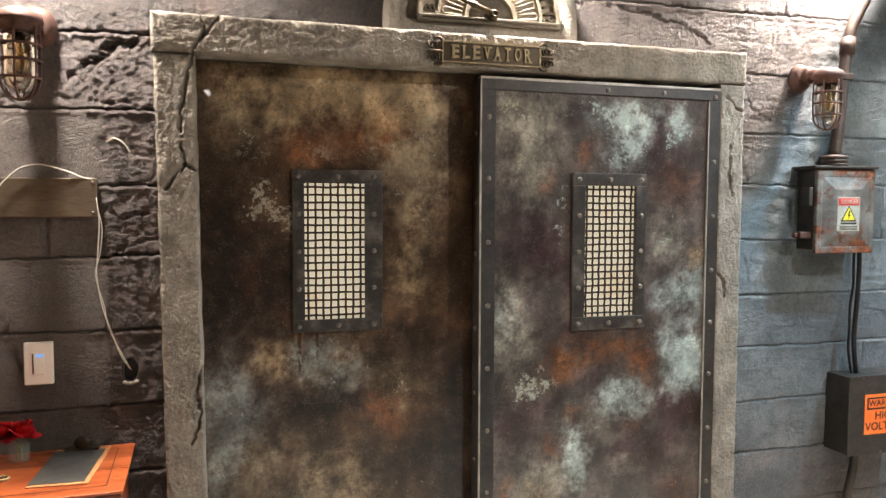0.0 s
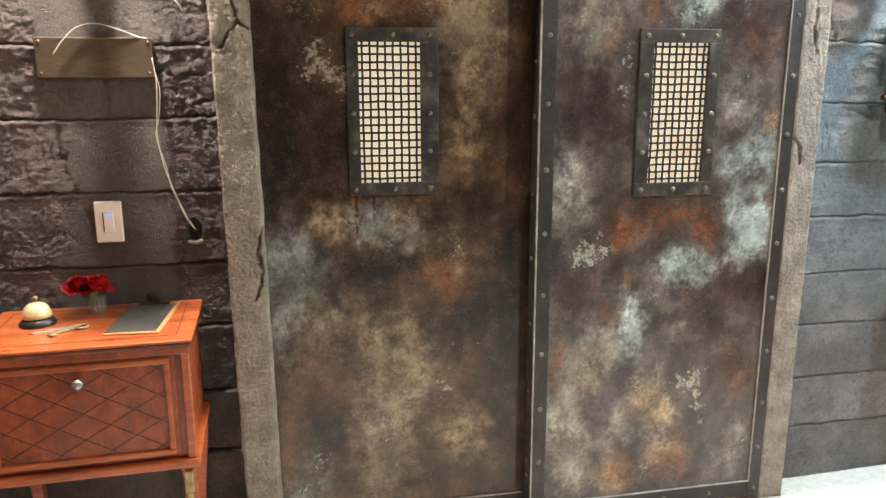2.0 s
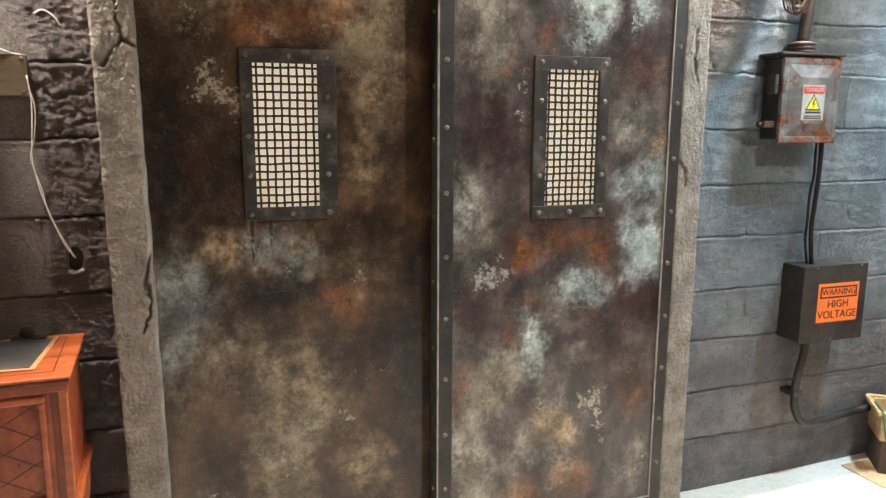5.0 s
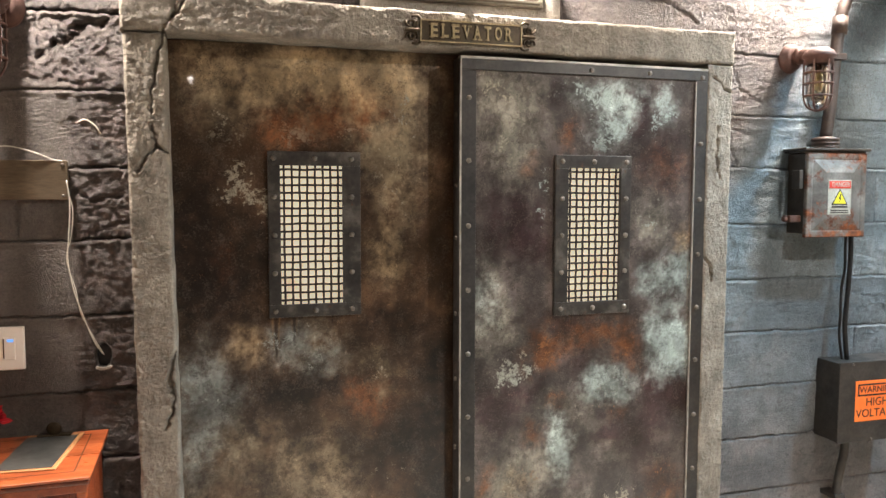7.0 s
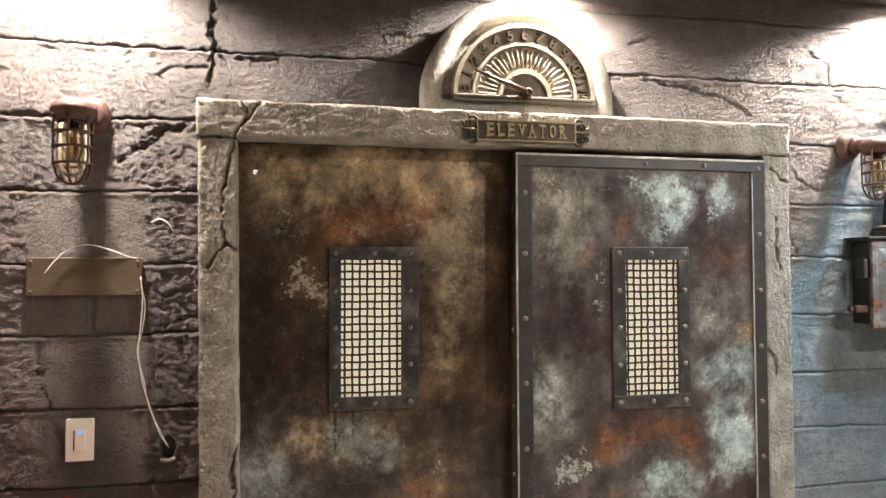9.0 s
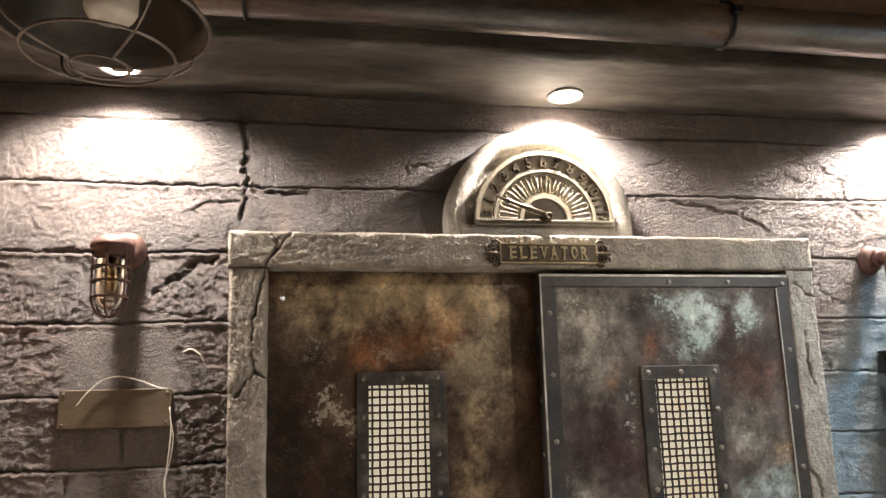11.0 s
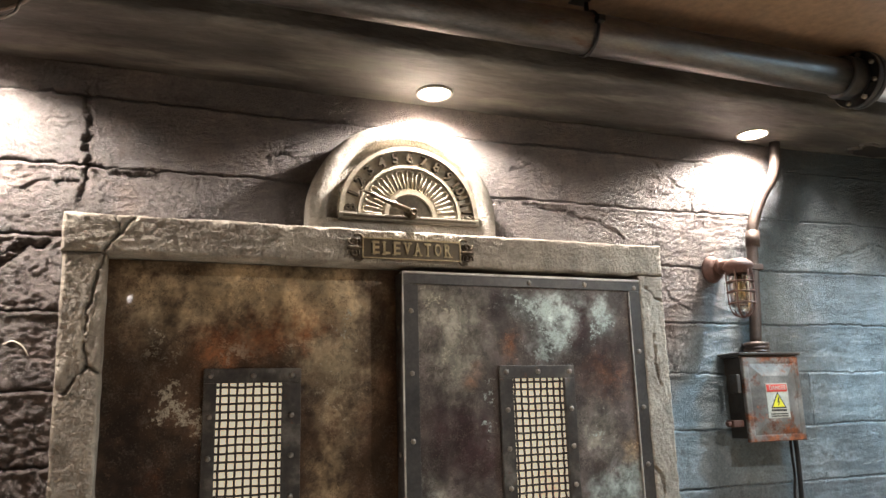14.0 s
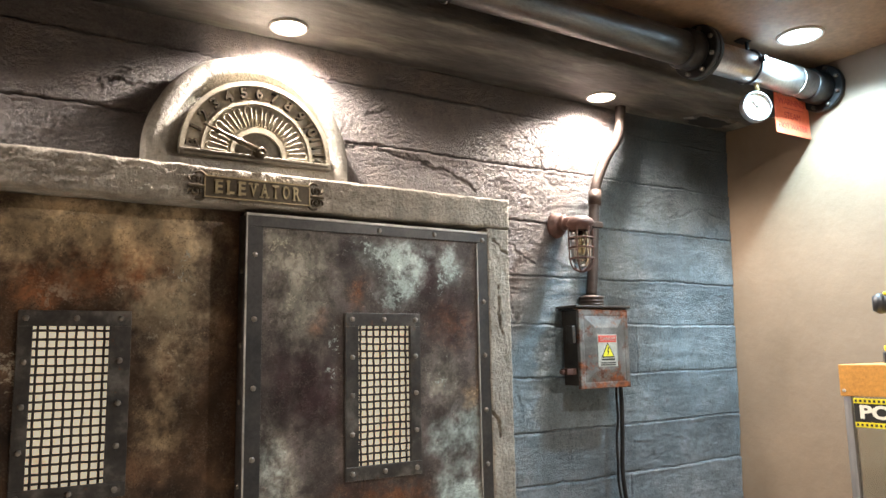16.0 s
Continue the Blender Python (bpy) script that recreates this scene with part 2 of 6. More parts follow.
CEIL = surface("ceiling_plaster", ((0.3, (0.16, 0.098, 0.057)), (0.7, (0.23, 0.145, 0.088))), 2.0, (0.6, 0.8), bumps=0.12, fine=40)
FLOOR = surface("floor_coating", ((0.3, (0.6, 0.55, 0.47)), (0.7, (0.7, 0.65, 0.57))), 3, (0.35, 0.6), bumps=0.05, fine=50)
SILLWOOD = surface("sill_wood", ((0.3, (0.3, 0.19, 0.1)), (0.7, (0.55, 0.4, 0.25))), 5, (0.5, 0.7), bumps=0.2, stretch=(1, 12, 12))
PATINA = patina("rusty_patina")
STRAP = surface("dark_steel", ((0.3, (0.022, 0.021, 0.021)), (0.6, (0.045, 0.041, 0.038)), (0.8, (0.07, 0.055, 0.042))), 9, (0.35, 0.6), 0.5, bumps=0.15)
WORN = surface("worn_steel", ((0.3, (0.020, 0.018, 0.017)), (0.52, (0.044, 0.039, 0.035)), (0.72, (0.13, 0.118, 0.103))), 12, (0.3, 0.55), 0.4, bumps=0.2, spots=((0.10, 0.042, 0.02), 0.60))
EDGE = surface("pale_metal", ((0.3, (0.16, 0.145, 0.125)), (0.7, (0.42, 0.39, 0.35))), 14, (0.4, 0.6), 0.3, bumps=0.1)
BOLT = surface("bolt_steel", ((0.3, (0.09, 0.08, 0.07)), (0.7, (0.22, 0.195, 0.165))), 30, (0.35, 0.55), 0.7, bumps=0.1)
WIRE = surface("wire_iron", ((0.3, (0.018, 0.015, 0.013)), (0.7, (0.05, 0.038, 0.03))), 30, (0.5, 0.7), 0.4, bumps=0.1)
SCREEN = lit_screen("lit_screen")
PIPE = surface("pipe_steel", ((0.3, (0.05, 0.047, 0.045)), (0.5, (0.12, 0.11, 0.105)), (0.75, (0.2, 0.16, 0.135))), 5, (0.28, 0.55), 0.85, bumps=0.12, stretch=(0.6, 2, 2), spots=((0.10, 0.055, 0.038), 0.58))
PIPE_BRIGHT = surface("pipe_galvanised", ((0.3, (0.3, 0.3, 0.31)), (0.7, (0.5, 0.5, 0.51))), 6, (0.28, 0.42), 0.9, bumps=0.05)
BLACK = surface("black_iron", ((0.3, (0.012, 0.012, 0.013)), (0.7, (0.035, 0.034, 0.034))), 12, (0.35, 0.55), 0.6, bumps=0.12)
RUSTBOX = rusted_cover("rusty_box_steel")
BOXSIDE = surface("dark_box_steel", ((0.3, (0.02, 0.018, 0.017)), (0.7, (0.06, 0.052, 0.046))), 7, (0.4, 0.6), 0.4, bumps=0.15)
DARKRUST = surface("dark_rust", ((0.3, (0.025, 0.019, 0.017)), (0.6, (0.055, 0.038, 0.031)), (0.8, (0.11, 0.07, 0.053))), 14, (0.45, 0.65), 0.5, bumps=0.2)
RUST = surface("rusty_iron", ((0.3, (0.032, 0.014, 0.010)), (0.5, (0.066, 0.028, 0.020)), (0.75, (0.115, 0.058, 0.042))), 14, (0.5, 0.75), 0.3, bumps=0.25)
BRASS = surface("aged_brass", ((0.3, (0.2, 0.145, 0.065)), (0.6, (0.42, 0.33, 0.17)), (0.8, (0.6, 0.5, 0.3))), 25, (0.3, 0.5), 0.45, bumps=0.1)
DIALCAST = surface("dial_casting", ((0.3, (0.26, 0.225, 0.165)), (0.7, (0.46, 0.41, 0.32))), 18, (0.4, 0.6), 0.15, bumps=0.15)
BRONZE = surface("dark_bronze", ((0.3, (0.030, 0.022, 0.013)), (0.7, (0.075, 0.056, 0.033))), 30, (0.35, 0.55), 0.6, bumps=0.1)
LETTER = surface("worn_gilt", ((0.3, (0.19, 0.15, 0.08)), (0.7, (0.38, 0.305, 0.175))), 60, (0.35, 0.5), 0.4, bumps=0.1)
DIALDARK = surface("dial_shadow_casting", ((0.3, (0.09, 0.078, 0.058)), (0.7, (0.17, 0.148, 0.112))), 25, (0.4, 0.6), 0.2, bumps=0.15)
PLAQUE = surface("dull_brass_plate", ((0.3, (0.1, 0.075, 0.05)), (0.7, (0.17, 0.13, 0.09))), 4, (0.4, 0.55), 0.55, bumps=0.05, stretch=(0.4, 1, 3))
CHERRY = surface("cherry_wood", ((0.28, (0.15, 0.030, 0.009)), (0.5, (0.35, 0.078, 0.021)), (0.75, (0.46, 0.13, 0.042))), 6, (0.25, 0.45), bumps=0.08, stretch=(1, 4, 7), coat=0.35, spots=((0.13, 0.028, 0.010), 0.66))
CHERRY_DARK = surface("dark_cherry", ((0.3, (0.13, 0.022, 0.007)), (0.5, (0.22, 0.042, 0.012)), (0.72, (0.34, 0.085, 0.025))), 9, (0.25, 0.45), bumps=0.08, stretch=(3, 3, 2), coat=0.35)
GROOVE = plain("inlay_line", (0.055, 0.016, 0.008), 0.5)
WHITE = plain("white_plastic", (0.88, 0.84, 0.78), 0.35)
BLUE_LED = plain("blue_led", (0.1, 0.3, 0.8), 0.4, emit=1.2)
CLEAR = glass("clear_glass", (0.93, 0.95, 0.92))
THIN = plain("thin_glass", (0.30, 0.34, 0.28), 0.04)
THIN.node_tree.nodes["Principled BSDF"].inputs["Alpha"].default_value = 0.16
SMOKY = glass("smoky_glass", (0.84, 0.78, 0.68))
AMBER = glass("amber_glass", (0.95, 0.75, 0.42))
CABLE_WHITE = plain("cable_white", (0.62, 0.58, 0.5), 0.5)
LENS = plain("light_lens", (1, 1, 1), 0.5, emit=45, emit_color=WARM)
LENS_COOL = plain("cool_light_lens", (1, 1, 1), 0.5, emit=45, emit_color=COOL)


# ---- mesh helpers ----
def thing(name, loc, label, category, group="", kind="", turn=0.0):
    ob = new(name)
    ob.matrix_world = pose(*loc, 0, 0, turn)
    ob.empty_display_size = 0.1
    return tagged(ob, label, category, group, kind)


def mesh_of(name, bm, material, smooth=False):
    me = bpy.data.meshes.new(name)
    bm.to_mesh(me)
    bm.free()
    me.materials.append(material)
    if smooth:
        me.shade_smooth()
    return me


def part(name, bm, material, parent, label="", smooth=False):
    ob = new(name, mesh_of(name, bm, material, smooth))
    ob.parent = parent
    return tagged(ob, label)


def share(name, me, parent, m):
    """One more piece on a mesh that is shared."""
    ob = new(name, me)
    ob.parent = parent
    ob.matrix_local = m
    return ob


def single(name, bm, material, label, category, kind="", group="", smooth=False):
    return tagged(new(name, mesh_of(name, bm, material, smooth)), label, category, group, kind)


def box(bm, x0, x1, y0, y1, z0, z1, bevel=0.0, segments=2):
    made = bmesh.ops.create_cube(bm, size=1)["verts"]
    for v in made:
        v.co = ((x0 + x1) / 2 + v.co.x * (x1 - x0), (y0 + y1) / 2 + v.co.y * (y1 - y0), (z0 + z1) / 2 + v.co.z * (z1 - z0))
    if bevel:
        edges = {e for v in made for e in v.link_edges}
        bmesh.ops.bevel(bm, geom=list(edges), offset=bevel, segments=segments, affect="EDGES", profile=0.5)
    return bm


def boxes(*args, bevel=0.0):
    bm = bmesh.new()
    for a in args:
        box(bm, *a, bevel=bevel)
    return bm


def ring_faces(bm, rings, closed_ends=True, loop=False):
    n = len(rings[0])
    pairs = list(zip(rings, rings[1:])) + ([(rings[-1], rings[0])] if loop else [])
    for a, b in pairs:
        for i in range(n):
            bm.faces.new((a[i], a[(i + 1) % n], b[(i + 1) % n], b[i]))
    if closed_ends and not loop:
        bm.faces.new(list(reversed(rings[0])))
        bm.faces.new(rings[-1])


def tube(bm, points, r, seg=10, loop=False, radii=None):
    """A round bar along a line of points."""
    pts = [Vector(p) for p in points]
    n = len(pts)
    rings, side = [], None
    for i, p in enumerate(pts):
        a = pts[(i - 1) % n] if (loop or i) else p
        b = pts[(i + 1) % n] if (loop or i < n - 1) else p
        d = (b - a).normalized()
        if side is None:
            side = d.orthogonal().normalized()
        side = (side - d * side.dot(d)).normalized()
        up = d.cross(side)
        rr = radii[i] if radii else r
        rings.append([bm.verts.new(p + rr * (math.cos(t) * side + math.sin(t) * up)) for t in (2 * math.pi * k / seg for k in range(seg))])
    ring_faces(bm, rings, True, loop)
    return bm


def smooth_line(points, n=6):
    """Catmull-Rom through the points."""
    p = [Vector(q) for q in points]
    p = [2 * p[0] - p[1], *p, 2 * p[-1] - p[-2]]
    out = []
    for i in range(1, len(p) - 2):
        for k in range(n):
            t = k / n
            a, b, c, d = p[i - 1], p[i], p[i + 1], p[i + 2]
            out.append(0.5 * (2 * b + (c - a) * t + (2 * a - 5 * b + 4 * c - d) * t * t + (3 * b - a - 3 * c + d) * t ** 3))
    return out + [p[-2]]


def lathe(bm, profile, seg=24, m=Matrix(), caps=True):
    """A turned shape about the local z axis, from (radius, height) pairs."""
    rings = []
    for r, z in profile:
        rings.append([bm.verts.new(m @ Vector((max(r, 1e-4) * math.cos(t), max(r, 1e-4) * math.sin(t), z))) for t in (2 * math.pi * k / seg for k in range(seg))])
    ring_faces(bm, rings, caps)
    return bm


def lathed(profile, seg=24, m=Matrix(), caps=True):
    return lathe(bmesh.new(), profile, seg, m, caps)


def prism(outline, y0, y1):
    """A flat shape in the wall's plane with thickness, from (x, z) pairs."""
    bm = bmesh.new()
    a, b = ([bm.verts.new((x, y, z)) for x, z in outline] for y in (y0, y1))
    ring_faces(bm, [a, b])
    bmesh.ops.recalc_face_normals(bm, faces=bm.faces)
    return bm


def fbm(x, y, z, octaves=4):
    return noise.fractal((x, y, z), 1.0, 2.0, octaves)


def lattice(ix, iz, seed):
    """A repeatable random number from 0 to 1 for each corner of a square grid."""
    h = (ix.astype(np.int64) * 374761393 + iz.astype(np.int64) * 668265263 + int(seed * 1013) * 1442695041) & 0xFFFFFFFF
    h = ((h ^ (h >> 13)) * 1274126177) & 0xFFFFFFFF
    h = ((h ^ (h >> 16)) * 2246822519) & 0xFFFFFFFF
    return (h & 0xFFFFFF) / 16777216.0


def waves(x, z, seed=0.0):
    """Gradient noise over arrays of places in the wall's plane, about -0.7 to 0.7."""
    ix, iz = np.floor(x), np.floor(z)
    fx, fz = x - ix, z - iz
    u, v = fx * fx * fx * (fx * (fx * 6 - 15) + 10), fz * fz * fz * (fz * (fz * 6 - 15) + 10)
    corner = []
    for dz in (0, 1):
        for dx in (0, 1):
            a = 2 * math.pi * lattice(ix + dx, iz + dz, seed)
            corner.append(np.cos(a) * (fx - dx) + np.sin(a) * (fz - dz))
    low, high = corner[0] + (corner[1] - corner[0]) * u, corner[2] + (corner[3] - corner[2]) * u
    return 1.4 * (low + (high - low) * v)


def cloud(x, z, seed=0.0, octaves=4, gain=0.5):
    """Fractal sum of waves."""
    total, amp = 0.0, 1.0
    for k in range(octaves):
        total = total + amp * waves(x * 2.03 ** k + 17.3 * k, z * 2.03 ** k - 9.1 * k, seed + 3 * k)
        amp *= gain
    return total


def ease(a, b, v):
    t = np.clip((v - a) / (b - a), 0, 1)
    return t * t * (3 - 2 * t)


def line_distance(px, pz, line):
    """Distance of each place from a jagged line."""
    best = np.full(px.shape, 9.0)
    for (ax, az), (bx, bz) in zip(line, line[1:]):
        dx, dz = bx - ax, bz - az
        t = np.clip(((px - ax) * dx + (pz - az) * dz) / (dx * dx + dz * dz), 0, 1)
        best = np.minimum(best, np.hypot(px - ax - t * dx, pz - az - t * dz))
    return best


def relief_mesh(name, x, y, z, back, material):
    """A sheet of places with sides that return to the plane y = back."""
    nz, nx = x.shape
    idx = np.arange(nz * nx).reshape(nz, nx)
    quads = np.stack((idx[:-1, :-1], idx[:-1, 1:], idx[1:, 1:], idx[1:, :-1]), -1).reshape(-1, 4)
    rim = np.concatenate((idx[0, :-1], idx[:-1, -1], idx[-1, :0:-1], idx[:0:-1, 0]))
    front = np.stack((x, y, z), -1).reshape(-1, 3)
    rear = front[rim].copy()
    rear[:, 1] = back
    far = np.arange(len(rim)) + nz * nx
    sides = np.stack((rim, far, np.roll(far, -1), np.roll(rim, -1)), -1)
    me = bpy.data.meshes.new(name)
    me.from_pydata(np.concatenate((front, rear)).tolist(), [], np.concatenate((quads, sides)).tolist())
    me.materials.append(material)
    me.shade_smooth()
    return me


FACE = Matrix.Rotation(radians(90), 4, "X")  # turns z towards the viewer, -y


def rivet(r=0.009, h=0.006):
    return lathed([(r, 0), (r, h * 0.35), (r * 0.85, h * 0.75), (r * 0.45, h), (0.0, h * 1.04)], 12, FACE)


def word_mesh(name, text, size, depth, material, bold=0.0, align="CENTER"):
    """Raised letters in the built-in font, facing -y."""
    cu = bpy.data.curves.new(name, "FONT")
    cu.body, cu.size, cu.extrude, cu.align_x, cu.align_y = text, size, depth, align, "CENTER"
    cu.resolution_u = 3
    cu.offset = bold
    ob = bpy.data.objects.new(name, cu)
    scene.collection.objects.link(ob)
    me = bpy.data.meshes.new_from_object(ob)
    bpy.data.objects.remove(ob)
    me.transform(FACE)
    me.materials.clear()
    me.materials.append(material)
    me.name = name
    return me


# ---- the room ----
OPEN_L, OPEN_R, OPEN_T = -0.93, 0.96, 2.10
wall = single("wall_north", boxes((LEFT, OPEN_L, 0.025, 0.2, 0, CEIL_Z), (OPEN_R, RIGHT, 0.155, 0.3, 0, CEIL_Z), (OPEN_L, OPEN_R, 0.025, 0.2, OPEN_T, CEIL_Z)),
              STONE_SMOOTH, "dark grey cast stone block wall with cracked joints", "wall", "structure")
single("wall_east", boxes((RIGHT, RIGHT + 0.15, BACK - 0.15, 0.3, 0, CEIL_Z)), TAN, "tan trowelled plaster side wall", "wall", "structure")
single("wall_west", boxes((LEFT - 0.15, LEFT, BACK - 0.15, 0.2, 0, CEIL_Z)), TAN, "tan trowelled plaster side wall by the desk", "wall", "structure")
single("wall_south", boxes((LEFT, RIGHT, BACK - 0.15, BACK, 0, CEIL_Z)), TAN, "plain tan plaster back wall", "wall", "structure")
single("wall_shaft", boxes((OPEN_L - 0.1, OPEN_R + 0.1, 0.35, 0.4, 0, 2.2)), BLACK, "dark closed recess behind the doors", "wall", "structure")
single("floor", boxes((LEFT - 0.15, RIGHT + 0.15, BACK - 0.15, 0.4, -0.1, 0.0)), FLOOR, "pale cream coated floor", "floor", "structure")
single("ceiling", boxes((LEFT - 0.15, RIGHT + 0.15, BACK - 0.15, 0.4, CEIL_Z, CEIL_Z + 0.1)), CEIL, "brown tan plaster ceiling", "ceiling", "structure")


def soffit_mesh():
    """A long box with an uneven, trowelled underside and a rounded lower front edge."""
    bm = bmesh.new()
    nx, rings = 120, []
    for i in range(nx + 1):
        x = LEFT + (RIGHT - LEFT) * i / nx
        ring = []
        for y, z in ((0.0, CEIL_Z), (0.0, SOFFIT_Z), (-0.1, SOFFIT_Z), (-0.2, SOFFIT_Z), (-0.3, SOFFIT_Z), (SOFFIT_Y + 0.02, SOFFIT_Z), (SOFFIT_Y + 0.005, SOFFIT_Z + 0.006),
                     (SOFFIT_Y, SOFFIT_Z + 0.02), (SOFFIT_Y, SOFFIT_Z + 0.09), (SOFFIT_Y, CEIL_Z)):
            d = 0.006 * fbm(x * 3, y * 9, z * 5) if z < CEIL_Z else 0
            ring.append(bm.verts.new((x, y - (d if y < SOFFIT_Y + 0.01 else 0), z + (d if y > SOFFIT_Y else 0))))
        rings.append(ring)
    ring_faces(bm, rings)
    bmesh.ops.recalc_face_normals(bm, faces=bm.faces)
    return bm


single("soffit", soffit_mesh(), SOFFIT, "dark grey trowelled soffit above the wall", "soffit", "structure", smooth=True)

# ---- recessed lights ----
TRIM = plain("light_trim", (0.55, 0.5, 0.45), 0.4)


def recessed_light(x, y, z, r, lens, label, group):
    t = thing("recessed_light", (x, y, z), label, "ceiling light", group)
    part("trim_ring", lathed([(r * 0.9, -0.002), (r * 0.92, -0.007), (r * 1.0, -0.008), (r * 1.05, -0.005), (r * 1.06, 0.0), (r * 0.9, 0.0)], 32), TRIM, t, smooth=True)
    part("lens", lathed([(r * 0.9, -0.001), (r * 0.9, -0.003), (0.0, -0.004)], 32), lens, t, "glowing frosted lens")
    return t


for x, y in SOFFIT_LIGHTS:
    recessed_light(x, y, SOFFIT_Z, 0.062, LENS, "small round warm downlight set in the dark soffit", "soffit downlights")
for x, y in CEILING_LIGHTS:
    recessed_light(x, y, CEIL_Z, 0.075, LENS, "round warm downlight in the unseen part of the brown ceiling", "ceiling downlights")
recessed_light(*COOL_LIGHT, CEIL_Z, 0.085, LENS_COOL, "round cool white downlight in the brown ceiling", "")

# ---- door surround ----
JX0, JX1, JX2, JX3, HZ0, HZ1, FY = -0.992, -0.880, 0.908, 1.012, 2.050, 2.163, -0.12


FRAME_CRACKS = (((-0.809, 2.158), (-0.851, 2.103), (-0.881, 2.064), (-0.902, 1.99), (-0.923, 1.876), (-0.919, 1.73), (-0.969, 1.655)),
                ((-0.868, 2.177), (-0.850, 2.139), (-0.856, 2.10)),
                ((-0.919, 1.73), (-0.883, 1.71)),
                ((-0.885, 1.13), (-0.9, 1.05), (-0.89, 0.98), (-0.915, 0.9)),
                ((0.935, 2.002), (0.965, 1.975), (1.0, 1.951)),
                ((0.957, 1.831), (0.951, 1.742), (0.967, 1.65)),
                ((0.905, 1.381), (0.94, 1.34), (0.947, 1.278)))


def beam(x0, x1, z0, z1, y0, y1, step=0.0036, along="z", amount=0.55, slant=0.0):
    """A rough-cast beam: a gritty, chipped front sheet with sides that return to y1."""
    nx, nz = max(2, round((x1 - x0) / step)), max(2, round((z1 - z0) / step))
    x, z = np.meshgrid(np.linspace(x0, x1, nx + 1), np.linspace(z0, z1, nz + 1))
    e = np.minimum(np.minimum(x - x0, x1 - x), np.minimum(z - z0, z1 - z))
    gx, gz = (14, 60) if along == "x" else (60, 14)
    d = 0.0022 * cloud(x * 8, z * 8, 3, 3) + 0.0016 * cloud(x * gx, z * gz, 1, 5, 0.6) + 0.0011 * cloud(x * 90, z * 90, 9, 3, 0.7)
    d -= 0.0022 * ease(0.34, 0.46, cloud(x * 24, z * 24, 7, 5, 0.6)) + 0.002 * ease(0.42, 0.52, cloud(x * 60, z * 60, 12, 3))
    d += 0.0014 * ease(0.36, 0.44, cloud(x * (10 if along == "x" else 30), z * (30 if along == "x" else 10), 15, 5, 0.6))
    d *= amount
    worn = 0.006 + 0.016 * np.maximum(0.0, cloud(x * 15, z * 15, 2, 5, 0.6))
    d -= (0.008 + 0.012 * np.maximum(0.0, cloud(x * 11, z * 11, 6, 4))) * np.clip(1 - e / worn, 0, 1) ** 2
    qx, qz = x + 0.008 * waves(x * 30, z * 30, 4) + 0.004 * cloud(x * 90, z * 90, 5, 3), z + 0.006 * waves(x * 30, z * 30, 14)
    for c in FRAME_CRACKS:
        w = 0.006 * (0.8 + 0.9 * cloud(x * 18, z * 18, 8, 3))
        d -= 0.016 * np.clip(1.2 - line_distance(qx, qz, c) / np.maximum(w, 0.001), 0, 1)
    rim, wob = e < 1e-5, 0.003 * cloud(x * 8, z * 8, 19, 4)
    sheet_x, sheet_z = x + slant * (1 - z / z1) + (rim * wob if along == "z" else 0), z + (rim * wob if along == "x" else 0)
    return relief_mesh("beam", sheet_x, y0 - d, sheet_z, y1, CONCRETE)


surround = thing("door_surround", (0, 0, 0), "cracked grey concrete surround round the elevator doors", "door frame", kind="structure")
share("jamb", beam(JX0, JX1, 0.0, HZ0 - 0.001, FY, 0.03, slant=0.024), surround, Matrix())
share("jamb", beam(JX2, JX3, 0.0, HZ0 - 0.001, FY, 0.03), surround, Matrix())
share("lintel", beam(JX0 - 0.006, JX3 + 0.004, HZ0, HZ1, FY - 0.004, 0.03, along="x", amount=0.5), surround, Matrix())
single("sill", boxes((JX1, 0.002, -0.125, 0.2, 0.0, 0.018), (0.002, JX2, -0.09, 0.2, 0.0, 0.016), (JX1, 0.0, -0.06, 0.2, 0.018, 0.032), bevel=0.003), SILLWOOD, "worn wooden track sill under the doors", "sill", "structure")

# ---- the doors ----
DARK, BROWN, RUSTY, TEAL, TANC, PLUM = (0.011, 0.007, 0.006), (0.062, 0.036, 0.021), (0.16, 0.060, 0.023), (0.40, 0.46, 0.43), (0.38, 0.27, 0.155), (0.034, 0.018, 0.019)
GREYG, GREYF, BLUEG = (0.225, 0.18, 0.12), (0.225, 0.203, 0.165), (0.21, 0.225, 0.215)
# soft patches of patina on the rear door: x, z, half width, half height, strength; laid one colour over the other
REAR_GREY = ((-0.458, 1.955, 0.28, 0.09, 1.2), (-0.20, 1.78, 0.11, 0.22, 1.0), (-0.216, 1.40, 0.07, 0.12, 0.5), (-0.765, 1.874, 0.10, 0.10, 0.4), (-0.723, 0.79, 0.13, 0.12, 0.5), (-0.511, 0.40, 0.10, 0.26, 0.8),
             (-0.40, 0.54, 0.10, 0.08, 0.6), (-0.20, 0.35, 0.10, 0.12, 0.5), (-0.436, 0.715, 0.14, 0.10, 0.45), (-0.457, 1.095, 0.10, 0.08, 0.6), (-0.25, 1.02, 0.07, 0.08, 0.5))
REAR_BLUE = ((-0.785, 0.985, 0.10, 0.14, 0.85), (-0.82, 0.80, 0.06, 0.12, 0.45), (-0.552, 1.122, 0.06, 0.06, 0.6), (-0.44, 1.08, 0.08, 0.07, 0.5), (-0.764, 0.20, 0.09, 0.10, 0.45))
